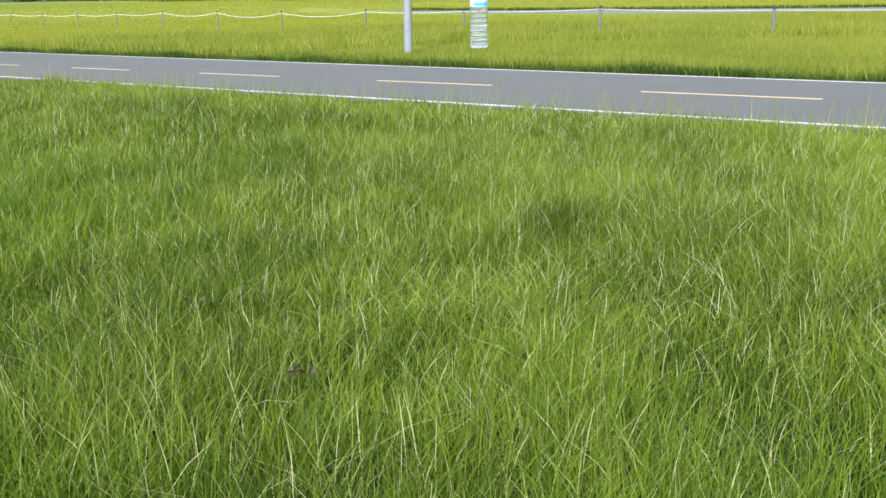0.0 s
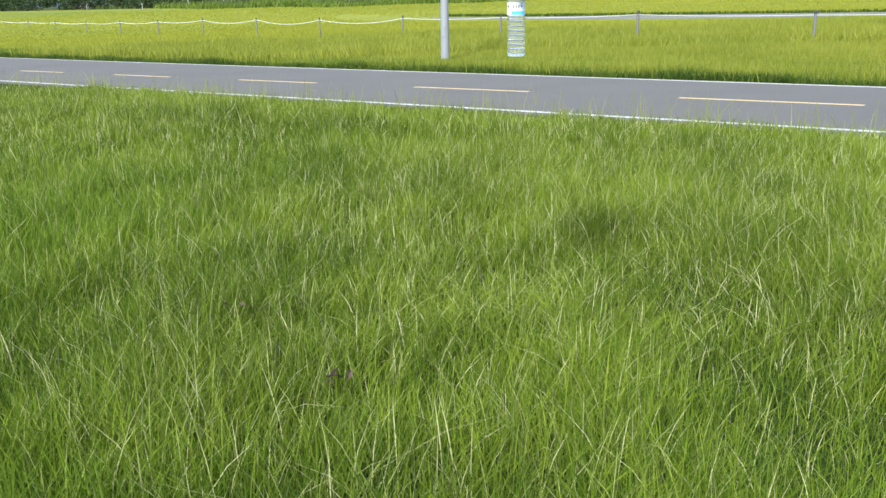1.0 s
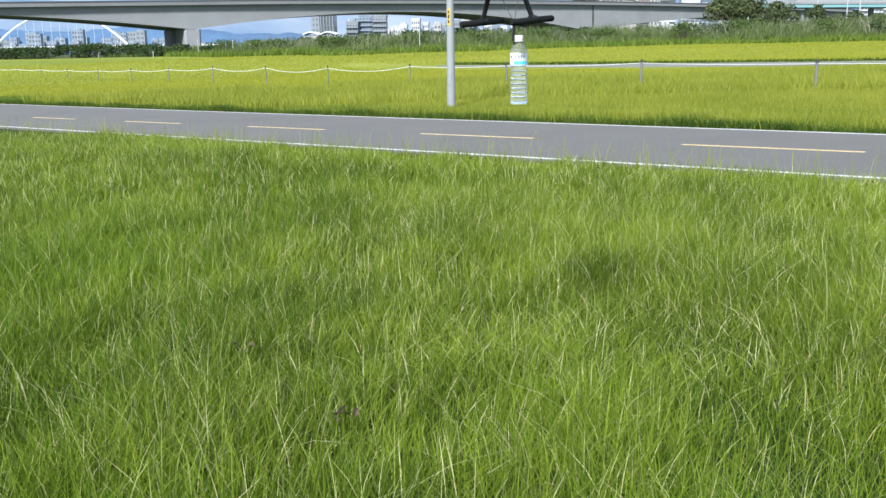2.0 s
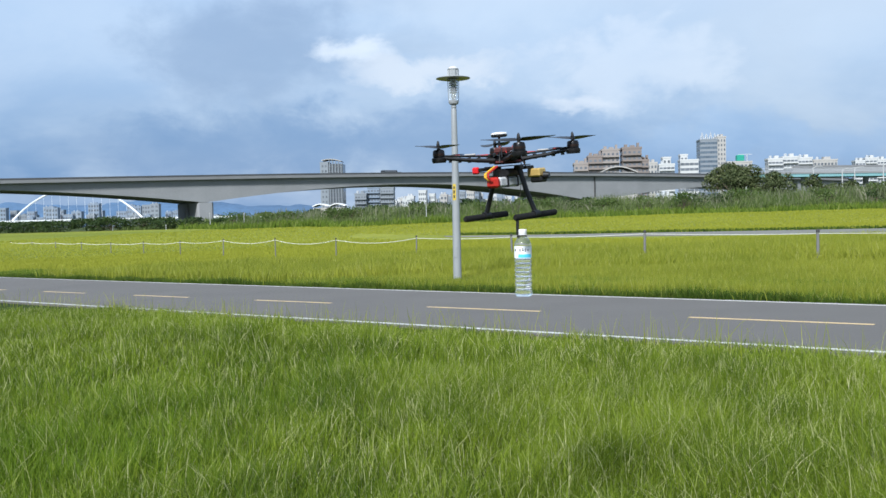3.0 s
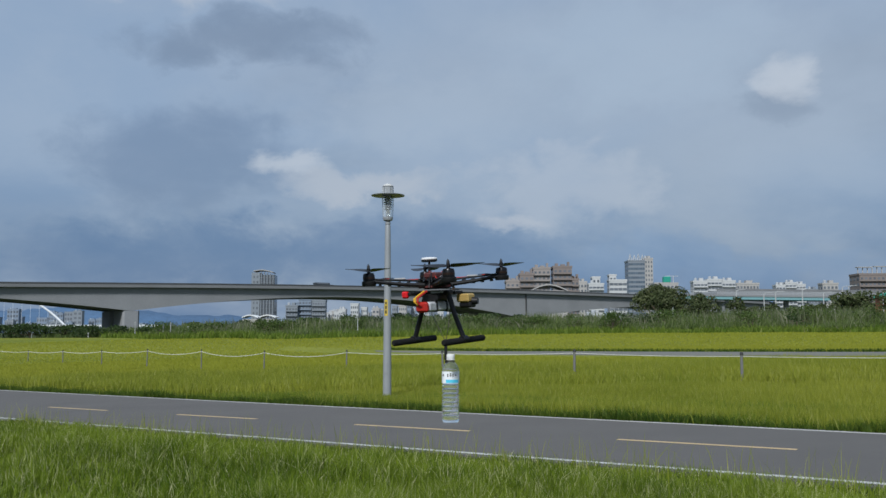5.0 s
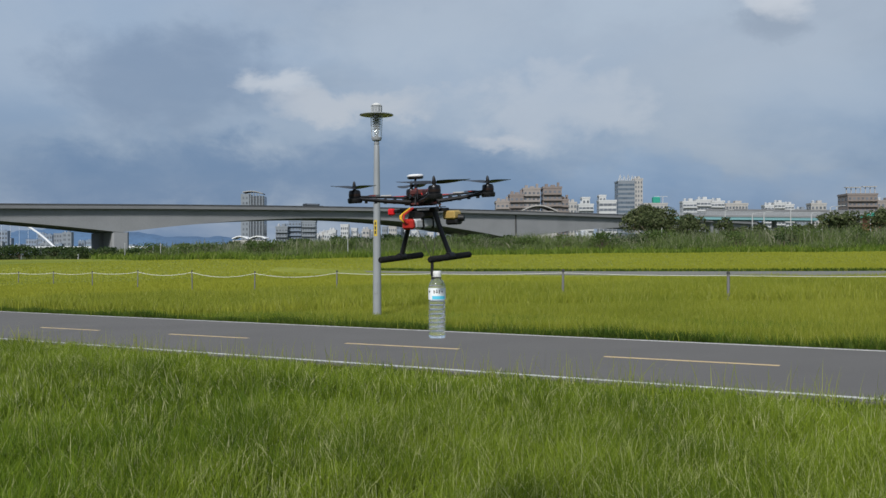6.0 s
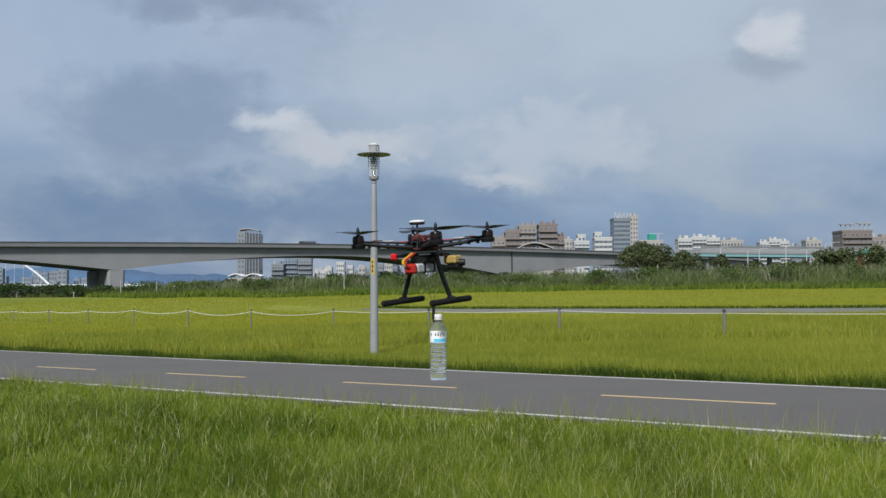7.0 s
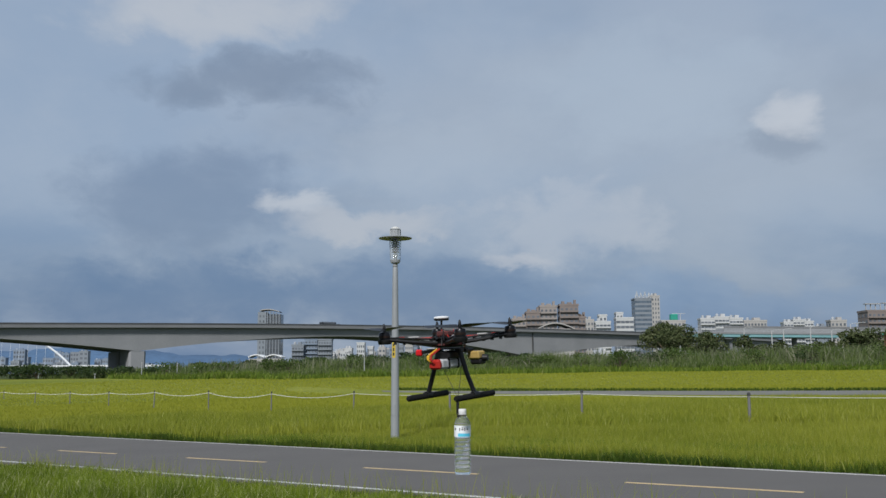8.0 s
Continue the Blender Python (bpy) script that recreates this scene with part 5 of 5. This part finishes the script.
def quadcopter(x, y, z):
    t = thing("quadcopter", (x, y, z), "black and red four-rotor drone hovering over the meadow", "drone", turn=-34)
    t.matrix_world = Matrix.Translation((x, y, z + 0.205)) @ Matrix.Rotation(radians(-2.6), 4, "Y") @ Matrix.Rotation(radians(3), 4, "X") @ Matrix.Translation((0, 0, -0.205)) @ pose(0, 0, 0, 0, 0, -34) @ Matrix.Scale(1.09, 4)
    A = 0.205                                     # height of the arms over the skids' underside
    for zz, r in ((A - 0.022, 0.066), (A + 0.020, 0.062)):
        sh = Shape()
        n = 16
        ring = [(r * (1.0 + 0.22 * math.cos(4 * (2 * math.pi * k / n) - math.pi)) * math.cos(2 * math.pi * k / n), r * (1.0 + 0.22 * math.cos(4 * (2 * math.pi * k / n) - math.pi)) * math.sin(2 * math.pi * k / n)) for k in range(n)]
        sh.v = [(a, b, zz + c) for c in (0, 0.003) for a, b in ring]
        sh.f = [(k, (k + 1) % n, n + (k + 1) % n, n + k) for k in range(n)] + [tuple(range(n))[::-1], tuple(range(n, 2 * n))]
        part("frame_plate", sh, CARBON, t)
    for k in range(4):
        a = math.pi / 4 + k * math.pi / 2
        ca, sa = math.cos(a), math.sin(a)
        m = Matrix.Rotation(a, 4, "Z")
        arm = Shape()
        # tapering truss arm: two side rails, top web, cross ribs
        for side in (-1, 1):
            arm.tube([m @ Vector((0.045, side * 0.017, A)), m @ Vector((0.13, side * 0.013, A + 0.008)), m @ Vector((0.225, side * 0.010, A + 0.021))], [0.0085, 0.007, 0.006], 6)
            arm.tube([m @ Vector((0.05, side * 0.014, A + 0.016)), m @ Vector((0.215, side * 0.009, A + 0.028))], 0.004, 6)
        for q in range(5):
            xx = 0.065 + q * 0.033
            arm.box((xx, 0, A + 0.004 + 0.0022 * q), (0.008, 0.034 - q * 0.003, 0.018), m)
        ob = part("arm", arm, CARBON, t, "black truss arm")
        red = Shape().box((0.085, 0, A + 0.021), (0.055, 0.022, 0.006), m, bevel=0.002)
        red.box((0.178, 0, A + 0.027), (0.030, 0.018, 0.005), m, bevel=0.002)
        part("arm_trim", red, RED, ob, "red trim on the arm")
        part("speed_controller", Shape().box((0.128, 0, A + 0.026), (0.040, 0.016, 0.007), m, bevel=0.003), ESC_WRAP, ob, "pale wrapped speed controller")
        wire = Shape()
        for j in (-1, 0, 1):
            wire.tube([m @ Vector((0.15, j * 0.004, A + 0.030)), m @ Vector((0.18, j * 0.006, A + 0.031)), m @ Vector((0.215, j * 0.005, A + 0.027))], 0.0014, 5)
        part("motor_wires", wire, CARBON, ob)
        T = A + 0.012                             # the motors' seats
        mx, my = 0.235 * ca, 0.235 * sa
        mount = part("motor_mount", Shape().lathe([(0.022, T - 0.006), (0.025, T + 0.000), (0.025, T + 0.010), (0.019, T + 0.013)], (mx, my, 0), 20), CARBON, ob)
        motor = part("motor", Shape().lathe([(0.0185, T + 0.012), (0.0205, T + 0.014), (0.0205, T + 0.032), (0.0175, T + 0.038), (0.006, T + 0.041)], (mx, my, 0), 20), MOTOR_METAL, t)
        part("stator", Shape().lathe([(0.0208, T + 0.018), (0.0210, T + 0.022), (0.0208, T + 0.026)], (mx, my, 0), 20), COPPER, motor)
        hub = part("propeller_nut", Shape().lathe([(0.0055, T + 0.040), (0.0062, T + 0.052), (0.0045, T + 0.064), (0.001, T + 0.070)], (mx, my, 0), 10), CARBON, motor)
        # two-bladed propeller at rest
        ang = radians((80, 150, 92, 52)[k])
        pr = Matrix.Translation((mx, my, T + 0.050)) @ Matrix.Rotation(ang, 4, "Z")
        sh = Shape()
        for sgn in (-1, 1):
            prof = []
            for j in range(9):
                r = 0.008 + j * 0.0146
                c = 0.015 + 0.018 * math.sin(math.pi * min(1, 0.15 + j / 8.5)) * (1 if j < 8 else 0.5)
                tw = radians(26 - 2.1 * j)
                prof.append((r, c * (0.5 if j == 8 else 1), tw))
            base = len(sh.v)
            for r, c, tw in prof:
                for e, th in ((-0.4, 0), (0.05, 0.0013), (0.6, 0), (0.05, -0.0008)):
                    sh.v.append(tuple(pr @ Vector((sgn * r, sgn * e * c * math.cos(tw), -e * c * math.sin(tw) + th + 0.004 * (r / 0.125) ** 2))))
            for j in range(8):
                for q in range(4):
                    sh.f.append((base + j * 4 + q, base + j * 4 + (q + 1) % 4, base + j * 4 + 4 + (q + 1) % 4, base + j * 4 + 4 + q))
            sh.f.append((base + 32, base + 33, base + 34, base + 35))
        sh.lathe([(0.007, -0.004), (0.007, 0.004)], tuple(pr.translation), 12)
        part("propeller", sh, PROP, motor)
    # landing gear: splayed legs with foam-covered skids
    for sgn in (-1, 1):
        leg = Shape().tube([(sgn * 0.048, 0.0, A - 0.03), (sgn * 0.072, -0.002, 0.10), (sgn * 0.104, 0.0, 0.018)], [0.0095, 0.0085, 0.0085], 12)
        leg.box((sgn * 0.047, 0, A - 0.028), (0.026, 0.03, 0.016), bevel=0.004)
        ob = part("landing_leg", leg, CARBON, t)
        part("joint", Shape().tube([(sgn * 0.104, -0.016, 0.016), (sgn * 0.104, 0.016, 0.016)], 0.0125, 12), CARBON, ob)
        skid = Shape().tube([(sgn * 0.104, -0.125, 0.013), (sgn * 0.104, -0.12, 0.012), (sgn * 0.104, 0.12, 0.012), (sgn * 0.104, 0.125, 0.013)], [0.008, 0.011, 0.011, 0.008], 12)
        part("skid", skid, FOAM, ob, "foam-covered skid")
    # hub: flight controller, receiver, wires
    part("flight_controller", Shape().box((0.0, -0.004, A + 0.034), (0.052, 0.072, 0.020), bevel=0.004), BOARD, t)
    part("receiver", Shape().box((0.024, 0.03, A + 0.038), (0.022, 0.038, 0.012), bevel=0.002), WHITE_PLASTIC, t, "small white receiver")
    part("power_board", Shape().box((0, 0, A - 0.006), (0.092, 0.092, 0.008), bevel=0.002), BOARD, t)
    rng = random.Random(3)
    for k in range(12):
        mat = (RED, CARBON, ORANGE, RED, CARBON, RED)[k % 6]
        a = rng.uniform(0, 6.28)
        p0 = Vector((0.02 * math.cos(a), 0.02 * math.sin(a), A + 0.04))
        p3 = Vector((rng.uniform(0.045, 0.075) * math.cos(a + 0.8), rng.uniform(0.045, 0.075) * math.sin(a + 0.8), A + rng.uniform(-0.035, 0.01)))
        p1 = p0.lerp(p3, 0.4) + Vector((0, 0, rng.uniform(0.01, 0.03)))
        part("cable", Shape().tube([p0, p1, p0.lerp(p3, 0.8) + Vector((0, 0, 0.012)), p3], 0.0018, 6), mat, t)
    # satellite antenna on a mast
    mast = part("antenna_mast", Shape().tube([(-0.052, 0.03, A + 0.02), (-0.050, 0.033, A + 0.0880)], 0.004, 8).box((-0.052, 0.03, A + 0.024), (0.018, 0.018, 0.008)), CARBON, t)
    part("antenna_disc", Shape().lathe([(0.028, A + 0.0906), (0.029, A + 0.0915), (0.029, A + 0.0950), (0.024, A + 0.0980), (0.008, A + 0.0995)], (-0.050, 0.033, 0), 24), WHITE_PLASTIC, mast, "white satellite antenna disc")
    part("antenna_base", Shape().lathe([(0.024, A + 0.0820), (0.0285, A + 0.0850), (0.0285, A + 0.0905)], (-0.050, 0.033, 0), 24), CARBON, mast)
    # red lamp on a short boom, gold camera box opposite
    boom = part("lamp_boom", Shape().box((-0.045, -0.075, A - 0.028), (0.022, 0.07, 0.012), bevel=0.003), CARBON, t)
    lamp = part("tail_lamp", Shape().box((-0.056, -0.108, A - 0.030), (0.024, 0.020, 0.024), bevel=0.005), TAIL_LIGHT, boom, "red tail lamp")
    cam_box = part("camera_box", Shape().box((0.060, 0.088, A - 0.050), (0.052, 0.046, 0.030), bevel=0.005), GOLD, t, "gold camera box")
    part("camera_body", Shape().box((0.064, 0.094, A - 0.074), (0.048, 0.044, 0.022), bevel=0.006), CARBON, cam_box)
    part("camera_lens", Shape().tube([(0.085, 0.094, A - 0.062), (0.104, 0.100, A - 0.062)], [0.014, 0.012], 14), CARBON, cam_box)
    part("camera_bracket", Shape().box((0.045, 0.06, A - 0.030), (0.018, 0.05, 0.012), bevel=0.003), CARBON, t)
    # battery slung under the hub
    bat = part("battery", Shape().box((0.0, -0.015, A - 0.074), (0.046, 0.130, 0.034), bevel=0.006), BATTERY, t, "silver wrapped battery pack")
    part("battery_end", Shape().box((0.0, -0.090, A - 0.074), (0.048, 0.022, 0.036), bevel=0.007), RED, bat, "red battery end")
    part("battery_tag", Shape().box((-0.0245, -0.052, A - 0.072), (0.002, 0.026, 0.024)), WHITE_PLASTIC, bat, "white tag on the battery")
    for yy in (-0.035, 0.025):
        part("strap", Shape().box((0, yy, A - 0.074), (0.050, 0.014, 0.038), bevel=0.004), CARBON, bat)
    lead = part("battery_lead", Shape().tube([(-0.006, -0.104, A - 0.066), (-0.014, -0.114, A - 0.056), (-0.016, -0.104, A - 0.040), (-0.012, -0.06, A - 0.020)], 0.0032, 8), YELLOW, t, "yellow battery lead")
    part("battery_lead", Shape().tube([(0.006, -0.104, A - 0.070), (0.0, -0.116, A - 0.058), (-0.006, -0.106, A - 0.042), (0.0, -0.06, A - 0.020)], 0.0036, 8), RED, t)
    part("plug", Shape().box((-0.016, -0.110, A - 0.049), (0.011, 0.009, 0.016), bevel=0.003), YELLOW, lead, "yellow plug")
    part("hub_core", Shape().box((0, 0, A + 0.001), (0.074, 0.074, 0.030), bevel=0.006), CARBON, t)
    part("belly_block", Shape().box((0.0, 0.0, A - 0.042), (0.066, 0.096, 0.026), bevel=0.005), CARBON, t)
    return t


DX, DY, DZ = -0.030, 3.69, 1.478
quadcopter(DX, DY, DZ)

# ---- water bottle on a cord ----
PET = material("clear_bottle", (0.97, 0.99, 1.0), 0.02, vary=0.0, bump=0.0, spec=1.0, transmission=0.92, ior=1.30)
LABEL = material("bottle_label", (0.80, 0.82, 0.84), 0.4, vary=0.04, scale=30, bump=0.0)
LABEL_BLUE = material("bottle_label_blue", (0.10, 0.52, 0.72), 0.4, vary=0.15, scale=40, bump=0.0)
CORD = material("thin_cord", (0.10, 0.09, 0.075), 0.9, vary=0.15, scale=60, fine=400, bump=0.3)
BX, BY, BZ = 0.022, 3.69, 1.186


def water_bottle():
    t = thing("water_bottle", (BX, BY, BZ), "clear ribbed plastic water bottle with white and blue label", "bottle")
    prof = [(0.020, 0.004), (0.028, 0.0), (0.0315, 0.006)]
    z = 0.012
    for k in range(8):
        prof += [(0.0325, z), (0.0325, z + 0.009), (0.0278, z + 0.0125), (0.0278, z + 0.0145)]
        z += 0.0165
    prof += [(0.0325, 0.146), (0.0315, 0.149), (0.0315, 0.186), (0.0325, 0.190), (0.031, 0.200), (0.025, 0.213), (0.0165, 0.223), (0.0135, 0.227), (0.0135, 0.236)]
    part("bottle_body", Shape().lathe(prof, seg=36), PET, t)
    part("cap", Shape().lathe([(0.0150, 0.2362), (0.0158, 0.238), (0.0158, 0.251), (0.0145, 0.2535), (0.004, 0.254)], seg=28), WHITE_PLASTIC, t, "white screw cap")
    part("neck_ring", Shape().lathe([(0.0155, 0.2315), (0.0165, 0.2325), (0.0165, 0.2345), (0.0155, 0.2355)], seg=28), WHITE_PLASTIC, t)

    def wrap(a0, a1, z0, z1, r):
        sh = Shape()
        n = 20
        for i in range(n + 1):
            a = radians(a0 + (a1 - a0) * i / n)
            sh.v += [(r * math.cos(a), r * math.sin(a), z0), (r * math.cos(a), r * math.sin(a), z1)]
        sh.f = [(2 * i, 2 * i + 2, 2 * i + 3, 2 * i + 1) for i in range(n)]
        sh.smooth = True
        return sh

    lab = part("label", wrap(150, 420, 0.146, 0.190, 0.0330), LABEL, t, "white paper label")
    part("blue_band", wrap(238, 330, 0.1475, 0.160, 0.0334), LABEL_BLUE, lab, "pale blue band on the label")
    for a0, a1, z0, z1 in ((248, 255, 0.170, 0.181), (264, 275, 0.172, 0.177), (266, 272, 0.179, 0.184), (283, 288, 0.169, 0.182), (208, 220, 0.172, 0.180), (301, 309, 0.173, 0.179)):
        part("print_bar", wrap(a0, a1, z0, z1, 0.0336), BLACK_PRINT, lab)
    return t


water_bottle()


def cord():
    """thin cord from the drone to a black strap clip at the bottle's neck"""
    cx, cz = BX - 0.018, BZ + 0.240
    t = thing("hanging_cord", (cx, BY, cz), "thin dark cord with black strap clip holding a bottle", "cord")
    top = Vector((0, 0, 0.058))
    for p in ((DX - 0.035, DY - 0.02, DZ + 0.147), (DX + 0.05, DY - 0.015, DZ + 0.132)):
        q = Vector(p) - Vector((cx, BY, cz))
        part("cord", Shape().tube([q, q.lerp(top, 0.5) + Vector((0.002, 0, -0.004)), top], 0.0012, 6), CORD, t)
    part("strap_clip", Shape().box((0, 0, 0.026), (0.012, 0.010, 0.068), bevel=0.002).box((0.004, 0, -0.014), (0.016, 0.02, 0.010), bevel=0.003), CARBON, t, "black strap clip")
    part("neck_loop", Shape().tube([(BX - cx + 0.0165 * math.cos(a), 0.0165 * math.sin(a), -0.012) for a in np.linspace(0, 2 * math.pi, 21)], 0.0016, 6), CORD, t)


cord()


# ---- dead leaves lying in the grass ----
DEAD = material("dead_leaf", (0.085, 0.062, 0.042), 0.85, vary=0.3, scale=30, fine=200, bump=0.3)


def dead_leaves(x, y, n, seed):
    rng = random.Random(seed)
    for k in range(n):
        px, py = x + rng.uniform(-0.05, 0.05), y + rng.uniform(-0.04, 0.04)
        sh = Shape()
        for i in range(6):
            u = i / 5
            w = 0.011 * math.sin(math.pi * (0.08 + 0.84 * u))
            for v in (-1, 0, 1):
                sh.v.append((u * 0.05 - 0.025, v * w, 0.010 * math.sin(u * 3 + k) + 0.007 * abs(v)))
        sh.f = [(3 * i + j, 3 * i + j + 1, 3 * i + j + 4, 3 * i + j + 3) for i in range(5) for j in (0, 1)]
        sh.smooth = True
        ob = new("dead_leaf", sh.mesh("dead_leaf", DEAD))
        ob.matrix_world = pose(px, py, float(land(px, py)) + 0.14 + rng.uniform(0, 0.03), rng.uniform(-30, 30), rng.uniform(-30, 30), rng.uniform(0, 360))
        tagged(ob, "curled brown dead leaf caught in the grass", "leaf", "dead leaves")


dead_leaves(-0.60, 3.15, 5, 2)
dead_leaves(-1.15, 3.88, 3, 5)
